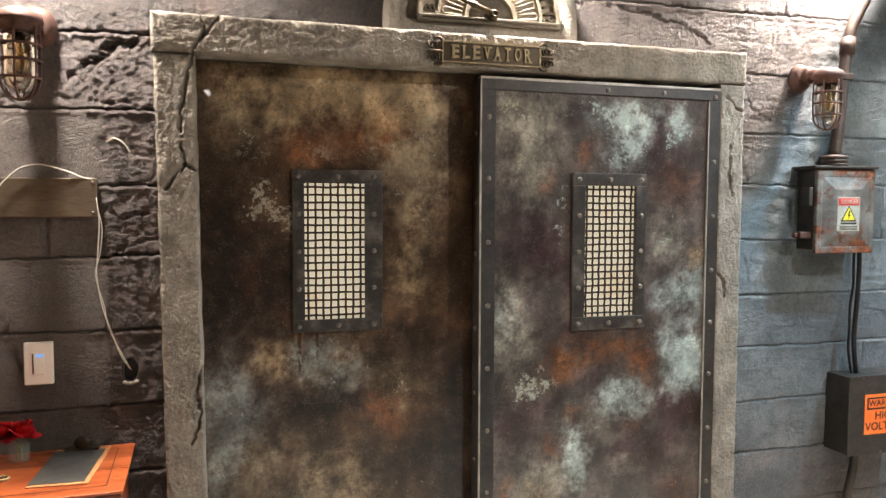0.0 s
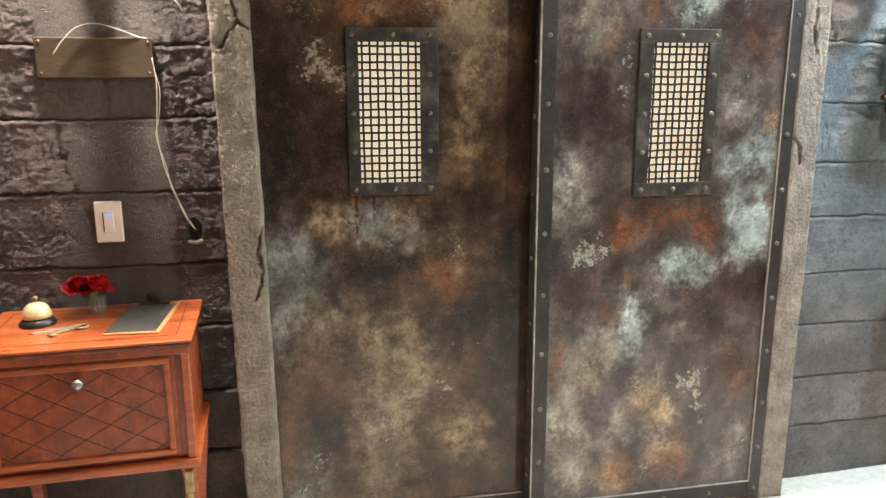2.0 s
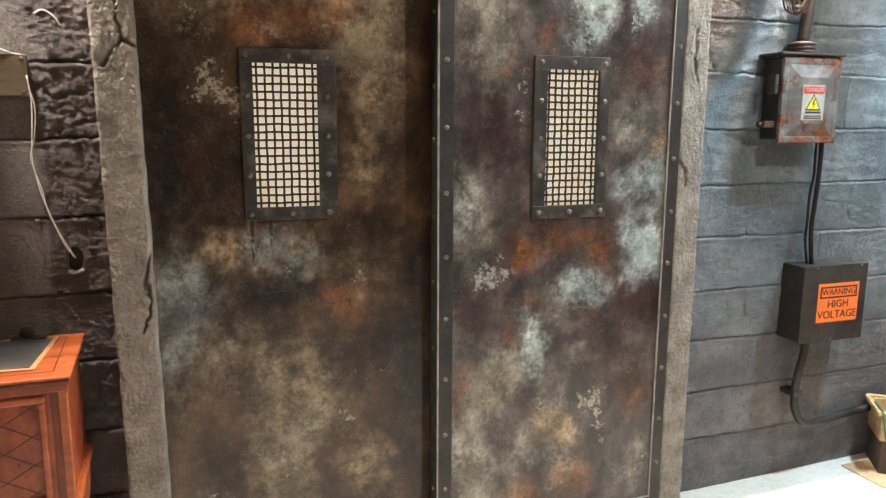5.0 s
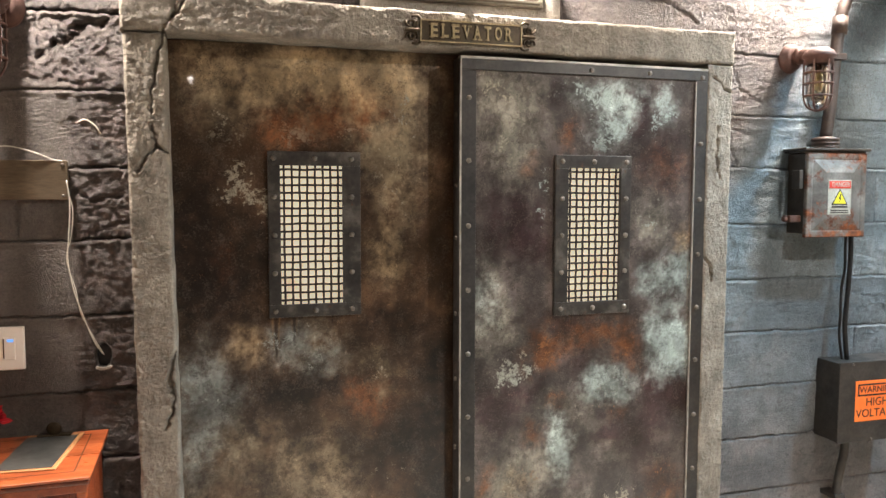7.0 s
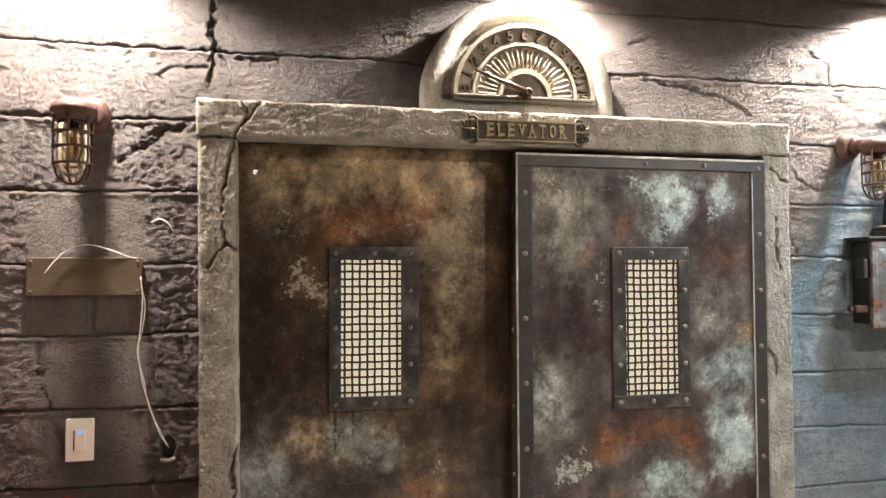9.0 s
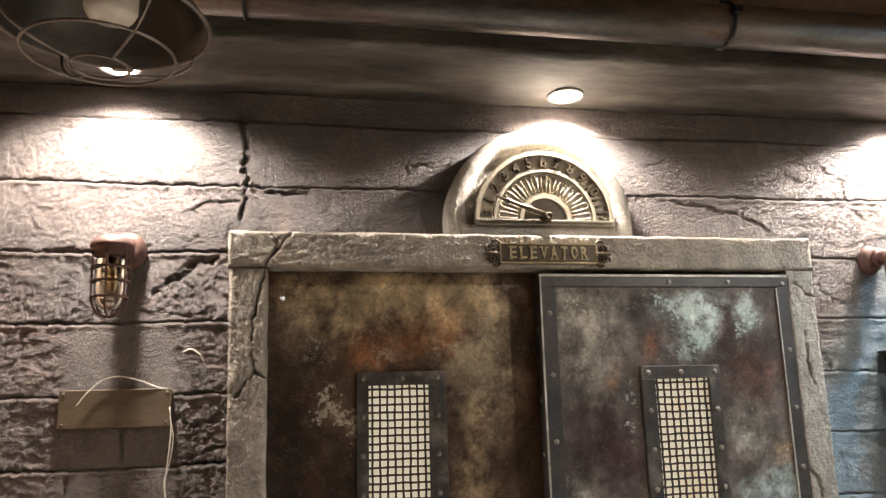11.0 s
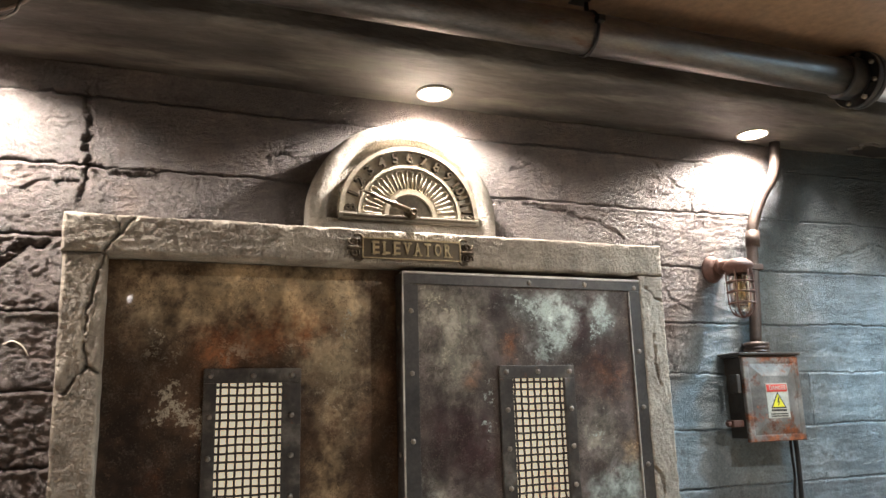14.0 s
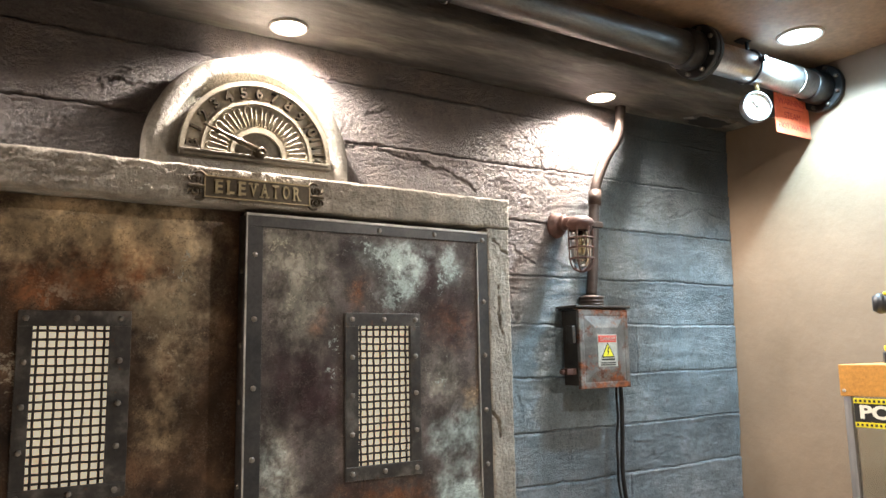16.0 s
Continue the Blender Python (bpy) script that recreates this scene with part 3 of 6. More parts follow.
REAR_RUST = ((-0.387, 1.829, 0.10, 0.06, 0.6), (-0.552, 1.778, 0.09, 0.06, 0.6), (-0.278, 1.868, 0.09, 0.07, 0.5), (-0.321, 0.948, 0.05, 0.06, 0.6), (-0.25, 0.90, 0.05, 0.10, 0.3), (-0.745, 1.36, 0.05, 0.08, 0.2),
             (-0.70, 0.50, 0.08, 0.08, 0.2), (-0.73, 0.23, 0.10, 0.08, 0.2))
REAR_TAN = ((-0.45, 1.97, 0.30, 0.08, 0.45), (-0.30, 1.90, 0.18, 0.09, 0.3), (-0.80, 1.97, 0.08, 0.06, 0.3), (-0.216, 1.396, 0.06, 0.09, 0.45), (-0.436, 0.715, 0.10, 0.07, 0.3), (-0.658, 1.112, 0.06, 0.06, 0.4), (-0.20, 0.36, 0.08, 0.10, 0.3), (-0.81, 0.62, 0.05, 0.08, 0.22), (-0.45, 1.90, 0.20, 0.08, 0.3))
REAR_DARK_AND_SHADE = ((-0.80, 1.52, 0.14, 0.20, 0.9), (-0.76, 1.27, 0.14, 0.12, 0.95), (-0.676, 1.934, 0.04, 0.05, 0.7), (-0.60, 1.45, 0.06, 0.12, 0.5), (-0.50, 0.96, 0.20, 0.09, 0.95), (-0.683, 0.36, 0.07, 0.16, 0.85),
             (-0.361, 0.165, 0.09, 0.05, 0.7), (-0.25, 1.19, 0.10, 0.06, 0.7), (-0.278, 1.628, 0.05, 0.05, 0.6), (-0.20, 0.75, 0.12, 0.14, 0.75), (-0.62, 0.85, 0.07, 0.08, 0.45), (-0.28, 1.52, 0.04, 0.08, 0.4),
             # these two put the front door's shade beside its edge into the colour
             (-0.07, 0.95, 0.08, 0.30, 0.7), (-0.07, 0.45, 0.07, 0.30, 0.6))
REAR_SOFT = ((GREYG, REAR_GREY), (DARK, REAR_DARK_AND_SHADE), (BLUEG, REAR_BLUE), (RUSTY, REAR_RUST), (TANC, REAR_TAN))
# sponged patches with ragged edges
REAR_PALE = ((-0.69, 1.66, 0.05, 0.06, 0.62), (-0.64, 1.60, 0.05, 0.05, 0.72), (-0.60, 1.53, 0.03, 0.06, 0.6), (-0.71, 1.59, 0.03, 0.02, 0.55), (-0.399, 0.525, 0.09, 0.06, 0.5), (-0.511, 0.37, 0.08, 0.20, 0.42),
             (-0.294, 0.537, 0.02, 0.015, 0.9), (-0.24, 0.42, 0.06, 0.05, 0.35), (-0.246, 1.015, 0.05, 0.05, 0.45), (-0.33, 1.78, 0.05, 0.03, 0.4), (-0.50, 1.76, 0.06, 0.03, 0.35), (-0.77, 0.19, 0.08, 0.07, 0.5),
             (-0.73, 0.27, 0.04, 0.04, 0.5), (-0.43, 1.97, 0.15, 0.04, 0.4), (-0.72, 1.83, 0.05, 0.07, 0.35), (-0.22, 0.66, 0.08, 0.05, 0.3), (-0.20, 1.62, 0.06, 0.15, 0.4))
REAR_TEAL = ((-0.552, 1.12, 0.035, 0.05, 0.65), (-0.47, 1.10, 0.07, 0.05, 0.5), (-0.61, 1.13, 0.03, 0.04, 0.55), (-0.79, 1.0, 0.08, 0.10, 0.35), (-0.17, 1.85, 0.07, 0.10, 0.4))
REAR_ORANGE = ((-0.40, 1.82, 0.10, 0.05, 0.5), (-0.56, 1.77, 0.08, 0.05, 0.5), (-0.31, 0.95, 0.05, 0.05, 0.6), (-0.27, 0.86, 0.04, 0.08, 0.4), (-0.74, 1.45, 0.06, 0.05, 0.35), (-0.80, 1.35, 0.04, 0.05, 0.3), (-0.60, 0.30, 0.05, 0.05, 0.3))
REAR_BLACK = ((-0.45, 1.79, 0.05, 0.04, 0.5), (-0.75, 1.75, 0.08, 0.06, 0.5), (-0.30, 1.65, 0.06, 0.05, 0.5), (-0.50, 0.50, 0.08, 0.06, 0.35), (-0.35, 0.25, 0.08, 0.06, 0.5))
REAR_BLOOM = (((0.36, 0.33, 0.26), REAR_PALE), ((0.28, 0.30, 0.275), REAR_TEAL), ((0.19, 0.078, 0.03), REAR_ORANGE), ((0.013, 0.009, 0.008), REAR_BLACK))
# and on the front door
FRONT_GREY = ((0.176, 1.80, 0.10, 0.16, 1.0), (0.16, 1.93, 0.08, 0.05, 0.6), (0.69, 1.50, 0.08, 0.09, 0.6), (0.12, 1.27, 0.07, 0.14, 0.5), (0.13, 1.13, 0.08, 0.08, 0.5), (0.30, 0.90, 0.05, 0.05, 0.3),
              (0.178, 0.60, 0.08, 0.12, 1.1), (0.112, 0.37, 0.06, 0.16, 1.0), (0.30, 0.33, 0.12, 0.06, 0.8), (0.45, 0.50, 0.06, 0.05, 0.7), (0.30, 0.66, 0.10, 0.10, 0.6), (0.80, 0.23, 0.07, 0.10, 0.7),
              (0.54, 0.72, 0.06, 0.06, 0.5), (0.20, 0.20, 0.12, 0.08, 0.7), (0.45, 0.85, 0.10, 0.08, 0.4))
FRONT_TEAL = ((0.50, 1.93, 0.14, 0.05, 0.42), (0.54, 1.84, 0.08, 0.09, 0.45), (0.733, 1.90, 0.05, 0.08, 0.3), (0.763, 1.295, 0.10, 0.06, 0.5), (0.79, 1.06, 0.075, 0.10, 1.2), (0.543, 0.93, 0.08, 0.05, 0.95),
              (0.364, 0.73, 0.035, 0.10, 0.9), (0.10, 1.25, 0.05, 0.12, 0.25), (0.82, 1.36, 0.06, 0.06, 0.4))
FRONT_RUST = ((0.471, 1.10, 0.15, 0.05, 0.75), (0.28, 1.05, 0.06, 0.06, 0.9), (0.62, 1.05, 0.06, 0.06, 0.6), (0.36, 0.88, 0.03, 0.03, 0.7), (0.267, 0.774, 0.04, 0.04, 0.7), (0.32, 0.17, 0.09, 0.06, 0.9),
              (0.547, 0.22, 0.08, 0.07, 0.9), (0.374, 1.79, 0.04, 0.05, 0.5), (0.25, 1.71, 0.04, 0.04, 0.4), (0.087, 0.60, 0.035, 0.09, 0.7), (0.746, 1.68, 0.10, 0.08, 0.35), (0.77, 0.50, 0.08, 0.12, 0.45), (0.59, 0.85, 0.04, 0.06, 0.4))
FRONT_TAN = ((0.453, 0.43, 0.08, 0.06, 1.0), (0.32, 0.15, 0.10, 0.05, 0.4), (0.53, 0.25, 0.07, 0.07, 0.5), (0.20, 0.58, 0.06, 0.10, 0.4), (0.83, 1.44, 0.04, 0.06, 0.4))
FRONT_PLUM = ((0.32, 1.93, 0.04, 0.06, 0.8), (0.645, 1.87, 0.035, 0.11, 0.8), (0.746, 1.70, 0.11, 0.11, 0.8), (0.18, 1.50, 0.12, 0.11, 0.9), (0.774, 0.87, 0.10, 0.09, 1.3), (0.135, 0.89, 0.11, 0.09, 1.2),
              (0.28, 0.92, 0.06, 0.05, 0.6), (0.56, 0.76, 0.10, 0.08, 0.9), (0.69, 0.73, 0.10, 0.10, 0.7), (0.74, 0.52, 0.10, 0.12, 0.7), (0.263, 0.37, 0.04, 0.04, 0.7), (0.617, 0.13, 0.05, 0.04, 0.8),
              (0.38, 1.15, 0.10, 0.04, 0.6), (0.42, 1.0, 0.06, 0.04, 0.6), (0.36, 0.57, 0.06, 0.06, 0.5), (0.26, 1.42, 0.08, 0.10, 0.5))
FRONT_SOFT = ((GREYF, FRONT_GREY), (PLUM, FRONT_PLUM), (RUSTY, FRONT_RUST), (TANC, FRONT_TAN), (TEAL, FRONT_TEAL))
FRONT_VERDIGRIS = ((0.47, 1.93, 0.11, 0.05, 0.75), (0.55, 1.82, 0.08, 0.10, 0.75), (0.733, 1.90, 0.05, 0.07, 0.8), (0.70, 1.82, 0.03, 0.05, 0.6), (0.312, 1.62, 0.03, 0.08, 0.65), (0.28, 1.53, 0.03, 0.02, 0.6),
                   (0.70, 1.50, 0.07, 0.06, 0.4), (0.79, 1.05, 0.06, 0.08, 0.6), (0.55, 0.93, 0.06, 0.04, 0.6), (0.20, 0.99, 0.06, 0.03, 0.5))
FRONT_PALE = ((0.16, 1.91, 0.09, 0.05, 0.55), (0.14, 1.75, 0.07, 0.08, 0.4), (0.185, 1.0, 0.05, 0.04, 0.5), (0.595, 0.53, 0.07, 0.04, 0.62), (0.63, 0.42, 0.035, 0.10, 0.6), (0.62, 0.48, 0.05, 0.05, 0.4),
              (0.18, 0.55, 0.06, 0.12, 0.5), (0.11, 0.36, 0.05, 0.12, 0.45), (0.40, 0.50, 0.06, 0.05, 0.5), (0.30, 0.33, 0.06, 0.05, 0.4), (0.79, 0.22, 0.07, 0.07, 0.5), (0.45, 0.20, 0.05, 0.05, 0.3))
FRONT_ORANGE = ((0.30, 1.06, 0.06, 0.07, 0.7), (0.62, 1.03, 0.04, 0.06, 0.6), (0.36, 0.88, 0.04, 0.03, 0.6), (0.32, 0.17, 0.09, 0.05, 0.6), (0.55, 0.22, 0.07, 0.06, 0.6), (0.36, 1.79, 0.04, 0.05, 0.5),
                (0.50, 0.42, 0.04, 0.04, 0.4), (0.77, 0.60, 0.05, 0.08, 0.35), (0.25, 0.63, 0.04, 0.05, 0.4), (0.55, 0.86, 0.04, 0.05, 0.4))
FRONT_BLACK = ((0.24, 0.55, 0.04, 0.06, 0.5), (0.40, 0.65, 0.05, 0.05, 0.5), (0.50, 0.30, 0.06, 0.04, 0.45), (0.45, 1.02, 0.06, 0.04, 0.6), (0.52, 1.75, 0.05, 0.05, 0.35), (0.30, 0.42, 0.05, 0.05, 0.4),
               (0.17, 1.68, 0.05, 0.05, 0.35), (0.60, 0.62, 0.05, 0.04, 0.5))
FRONT_BLOOM = (((0.36, 0.42, 0.39), FRONT_VERDIGRIS), ((0.40, 0.36, 0.27), FRONT_PALE), ((0.23, 0.092, 0.033), FRONT_ORANGE), ((0.016, 0.010, 0.010), FRONT_BLACK))


# rusty runs below the windows: x, top, foot, half width, strength
DRIPS = ((-0.578, 1.212, 1.055, 0.0075, 0.9), (-0.522, 1.212, 1.11, 0.006, 0.8), (-0.40, 1.212, 1.16, 0.005, 0.5), (0.40, 1.196, 1.13, 0.005, 0.5))


def spread(x, z, spots):
    total = np.zeros(x.shape)
    for sx, sz, hw, hh, s in spots:
        total += s * np.exp(-((x - sx) / hw) ** 2 - ((z - sz) / hh) ** 2)
    return total


def patina_colour(x, z, base, soft, bloom, seed):
    """The soft colour of the patina at each place, and the sponged colour over it with its weight."""
    wx = x + 0.040 * cloud(x * 5, z * 5, seed, 5) + 0.012 * cloud(x * 26, z * 26, seed + 4, 3)
    wz = z + 0.040 * cloud(x * 5, z * 5, seed + 9, 5) + 0.012 * cloud(x * 26, z * 26, seed + 2, 3)
    rough, crisp = cloud(x * 22, z * 22, seed + 30, 6), cloud(x * 75, z * 75, seed + 70, 4)
    c = np.ones((*x.shape, 3)) * base
    for k, (colour, spots) in enumerate(soft):
        w = spread(wx, wz, spots)
        w = w + np.minimum(1, w * 2.5) * (0.16 * crisp + (0.34 if k % 2 else -0.34) * rough)
        w = np.clip(w * 1.2 - 0.08, 0, 1) * 0.95
        c += (np.array(colour) - c) * w[..., None]
    for dx, top, foot, hw, s in DRIPS:
        fall = np.clip((z - foot) / (top - foot), 0, 1)
        q = np.abs(x - dx - 0.003 * waves(z * 30, z * 0 + dx * 50, 5)) / (hw * (0.5 + 0.5 * fall))
        run = (z > foot) & (z < top + 0.02)
        dark = run * s * np.exp(-q ** 4) * np.clip((z - foot) / 0.03, 0, 1)
        c += (np.array((0.022, 0.012, 0.007)) - c) * dark[..., None]
        brown = run * 0.5 * s * np.exp(-((q - 1.45) / 0.35) ** 2) * np.clip((z - foot) / 0.05, 0, 1)
        c += (np.array((0.20, 0.12, 0.055)) - c) * brown[..., None]
    c *= 0.95 * np.exp(0.85 * cloud(x * 9, z * 6, seed + 50, 6) + 0.12 * crisp)[..., None]
    total, over = np.full(x.shape, 1e-4), np.zeros((*x.shape, 3))
    for colour, spots in bloom:
        w = spread(wx, wz, spots)
        total += w
        over += w[..., None] * np.array(colour)
    # where no patch lies, a few lighter flecks of the local colour
    bare = (1 - ease(0.0, 0.35, total))[..., None]
    over = (1 - bare) * over / total[..., None] + bare * (1.7 * c + np.array((0.035, 0.026, 0.016)))
    return np.concatenate((c, np.ones((*x.shape, 1))), -1), np.concatenate((over, np.clip(total, 0.30, 0.8)[..., None]), -1)


def door_sheet(x0, x1, z0, z1, y0, y1, base, soft, bloom, seed, step=0.0034, hole=None):
    """A door board with its patina on the front and a hole for the window."""
    xs = np.unique(np.round(np.concatenate((np.linspace(x0, x1, round((x1 - x0) / step) + 1), hole[:2])), 5))
    zs = np.unique(np.round(np.concatenate((np.linspace(z0, z1, round((z1 - z0) / step) + 1), hole[2:])), 5))
    x, z = np.meshgrid(xs, zs)
    y = y0 - 0.0006 * waves(x * 9, z * 9, seed)
    nz, nx = x.shape
    idx = np.arange(nz * nx).reshape(nz, nx)
    quads = np.stack((idx[:-1, :-1], idx[:-1, 1:], idx[1:, 1:], idx[1:, :-1]), -1)
    cx, cz = np.meshgrid((xs[1:] + xs[:-1]) / 2, (zs[1:] + zs[:-1]) / 2)
    solid = ~((cx > hole[0]) & (cx < hole[1]) & (cz > hole[2]) & (cz < hole[3]))
    hi, hj = np.searchsorted(xs, hole[:2]), np.searchsorted(zs, hole[2:])
    faces, points = quads[solid].tolist(), np.stack((x, y, z), -1).reshape(-1, 3).tolist()
    inner = idx[hj[0]:hj[1] + 1, hi[0]:hi[1] + 1]
    for ring, turn in ((idx, 1), (inner, -1)):
        rim = np.concatenate((ring[0, :-1], ring[:-1, -1], ring[-1, :0:-1], ring[:0:-1, 0])).tolist()[::turn]
        start = len(points)
        points += [[points[i][0], y1, points[i][2]] for i in rim]
        n = len(rim)
        faces += [[rim[i], start + i, start + (i + 1) % n, rim[(i + 1) % n]] for i in range(n)]
    me = bpy.data.meshes.new("panel")
    me.from_pydata(points, [], faces)
    extra = len(points) - nz * nx
    for name, field in zip(("tint", "bloom"), patina_colour(x, z, base, soft, bloom, seed)):
        plane = np.concatenate((field.reshape(-1, 4), np.tile((0.02, 0.016, 0.014, 0.0), (extra, 1))))
        me.color_attributes.new(name, "FLOAT_COLOR", "POINT").data.foreach_set("color", plane.ravel().astype(np.float32))
    me.materials.append(PATINA)
    return me


def elevator_door(name, label, x0, x1, z0, z1, y0, y1, base, soft, bloom, seed, win, rim, straps, bolts, edges):
    """One sliding door: board, straps with rivets, and a riveted window frame with woven wire over a lit screen."""
    d = thing(name, (0, 0, 0), label, "door", "elevator doors")
    ox0, ox1, oz0, oz1 = win
    hole = (ox0 + 0.03, ox1 - 0.03, oz0 + 0.03, oz1 - 0.03)
    share("panel", door_sheet(x0, x1, z0, z1, y0, y1, base, soft, bloom, seed, hole=hole), d, Matrix())
    for s in straps:
        part("strap", boxes(s, bevel=0.0018), STRAP, d)
    # pale strips put the highlight along the strap edges into colour
    for s in edges:
        part("edge_strip", boxes(s), EDGE, d, "thin pale strip standing for the edge highlight")
    big, small = mesh_of("rivet", rivet(0.0085, 0.006), BOLT, True), mesh_of("rivet", rivet(0.0085, 0.0065), BOLT, True)
    for bx, by, bz, side in bolts:
        share("rivet", big, d, pose(bx, by, bz, 0, 0, -90 if side else 0))
    # window
    w, fy = 0.036, y0 - 0.010
    rl, rr, rb, rt = rim
    frame_part = part("window_frame", boxes((ox0 - rl, ox1 + rr, fy, y0 + 0.002, oz1 - w, oz1 + rt), (ox0 - rl, ox1 + rr, fy, y0 + 0.002, oz0 - rb, oz0 + w), (ox0 - rl, ox0 + w, fy + 0.001, y0 + 0.002, oz0 + w, oz1 - w),
                                            (ox1 - w, ox1 + rr, fy + 0.001, y0 + 0.002, oz0 + w, oz1 - w), bevel=0.0018), WORN, d, "riveted dark steel window frame")
    zs = [oz0 + 0.018 - rb / 2 + (oz1 - oz0 - 0.036 + (rb + rt) / 2) * k / 4 for k in range(5)]
    spots = [(x, z) for x in (ox0 + (w - rl) / 2, ox1 - (w - rr) / 2) for z in zs] + [((ox0 + ox1 + rr - rl) / 2, z) for z in (zs[0], zs[-1])]
    for x, z in spots:
        share("rivet", small, frame_part, pose(x, fy, z))
    ix0, ix1, iz0, iz1 = ox0 + w, ox1 - w, oz0 + w, oz1 - w
    pitch = 0.0242
    nx, nz = round((ix1 - ix0) / pitch), round((iz1 - iz0) / pitch)
    px, pz = (ix1 - ix0) / nx, (iz1 - iz0) / nz
    gy = y0 + 0.006
    for i in range(nx):
        cx = ix0 + px * (i + 0.5)
        k = 1 if i % 2 else -1
        line = [(cx + 0.0022 * noise.noise((i * 1.7, q * 0.45, seed)), gy + 0.002 * k * math.cos(math.pi * q), iz0 - 0.01 + pz * (q + 0.0)) for q in [j * 0.5 for j in range(2 * nz + 2)]]
        part("wire", tube(bmesh.new(), line, 0.0038, 6), WIRE, frame_part, smooth=True)
    for j in range(nz):
        cz = iz0 + pz * (j + 0.5)
        k = 1 if j % 2 else -1
        line = [(ix0 - 0.01 + px * q, gy - 0.002 * k * math.cos(math.pi * q), cz + 0.0022 * noise.noise((q * 0.45, j * 1.7, seed + 7))) for q in [i * 0.5 for i in range(2 * nx + 2)]]
        part("wire", tube(bmesh.new(), line, 0.0038, 6), WIRE, frame_part, smooth=True)
    part("screen", boxes((ox0 + 0.02, ox1 - 0.02, y0 + 0.016, y0 + 0.02, oz0 + 0.02, oz1 - 0.02)), SCREEN, d, "cream backlit screen behind the wire")
    return d


D1Y, D2Y = -0.030, -0.110
elevator_door("elevator_door", "rear sliding steel door with brown rusty patina", -0.885, 0.06, 0.034, 2.048, D1Y, D1Y + 0.035, BROWN, REAR_SOFT, REAR_BLOOM, 3.0,
              (-0.596, -0.331, 1.208, 1.716), (0.002, 0.022, 0.004, 0.008),
              ((-0.884, 0.05, D1Y - 0.006, D1Y, 0.036, 0.090),),
              [(x, D1Y - 0.006, 0.062, False) for x in (-0.72, -0.46, -0.2)],
              ((-0.884, -0.005, D1Y - 0.008, D1Y, 0.090, 0.094),))
d2b = [(0.029, D2Y - 0.006, z, False) for z in (0.06, 0.25, 0.45, 0.65, 0.86, 1.07, 1.28, 1.49, 1.70, 1.9)] + \
      [(0.888, D2Y - 0.006, z, False) for z in (0.05, 0.22, 0.4, 0.6, 0.8, 1.0, 1.19, 1.38, 1.575, 1.77, 2.0)] + \
      [(x, D2Y - 0.006, 2.006, False) for x in (0.46, 0.68)] + [(x, D2Y - 0.006, 0.05, False) for x in (0.2, 0.33, 0.52, 0.7)] + \
      [(0.001, -0.075, z, True) for z in (0.18, 0.24, 0.5, 0.75, 0.98, 1.2, 1.45, 1.62, 1.85)]
elevator_door("elevator_door", "front sliding steel door with teal and rust patina", 0.003, 0.912, 0.02, 2.030, D2Y, D2Y + 0.07, (0.068, 0.055, 0.050), FRONT_SOFT, FRONT_BLOOM, 11.0,
              (0.345, 0.611, 1.192, 1.716), (0.012, 0.004, 0.008, 0.007),
              ((0.003, 0.054, D2Y - 0.006, D2Y, 0.02, 1.989), (0.866, 0.912, D2Y - 0.006, D2Y, 0.02, 1.989), (0.003, 0.912, D2Y - 0.0065, D2Y, 1.989, 2.024),
               (0.054, 0.866, D2Y - 0.0055, D2Y, 0.02, 0.079), (0.0, 0.003, D2Y + 0.001, D2Y + 0.07, 0.02, 2.026)),
              d2b,
              ((0.862, 0.866, D2Y - 0.007, D2Y, 0.083, 1.985), (0.054, 0.866, D2Y - 0.007, D2Y, 0.079, 0.083), (0.0, 0.912, D2Y - 0.0085, D2Y + 0.02, 2.024, 2.031),
               (0.0, 0.004, D2Y - 0.0085, D2Y, 0.06, 2.024)))


# ---- floor indicator above the doors ----
ARX, ARZ, ARR = 0.031, 2.222, 0.331


def arch_outline(r, foot, n=28):
    """Half circle on short legs, in the plane of the wall."""
    pts = [(r, foot)]
    pts += [(r * math.cos(math.pi * k / n), r * math.sin(math.pi * k / n)) for k in range(n + 1)]
    return pts + [(-r, foot)]


def arch_mesh():
    """Thick plaster arch: outer face, a stepped inner ring and a sunk field."""
    bm = bmesh.new()
    foot = HZ1 - ARZ
    rows = ((ARR, 0.03), (ARR, -0.07), (ARR - 0.006, -0.078), (ARR - 0.05, -0.080), (ARR - 0.060, -0.074), (ARR - 0.066, -0.05), (ARR - 0.078, -0.046))
    rings = []
    for k, (r, y) in enumerate(rows):
        ring = []
        for i, (x, z) in enumerate(arch_outline(r, foot if k < 4 else 0.0 - 0.015, 40)):
            d = 0.004 * fbm(x * 18, y * 9, z * 18) if y < 0 else 0
            ring.append(bm.verts.new((ARX + x + d * 0.6, y + d, ARZ + z + d * 0.6)))
        rings.append(ring)
    for a, b in zip(rings, rings[1:]):
        for i in range(len(a) - 1):
            bm.faces.new((a[i], a[i + 1], b[i + 1], b[i]))
    bm.faces.new(rings[-1])
    # the strip below the sunk field
    bm.faces.new((rings[3][0], rings[4][0], rings[4][-1], rings[3][-1]))
    bmesh.ops.recalc_face_normals(bm, faces=bm.faces)
    return bm


arch = thing("indicator_arch", (0, 0, 0), "pale rough plaster arch standing on the door lintel", "arch", kind="structure")
part("arch_casting", arch_mesh(), ARCH, arch, smooth=True)

DX, DZ, DR = 0.043, 2.222, 0.246
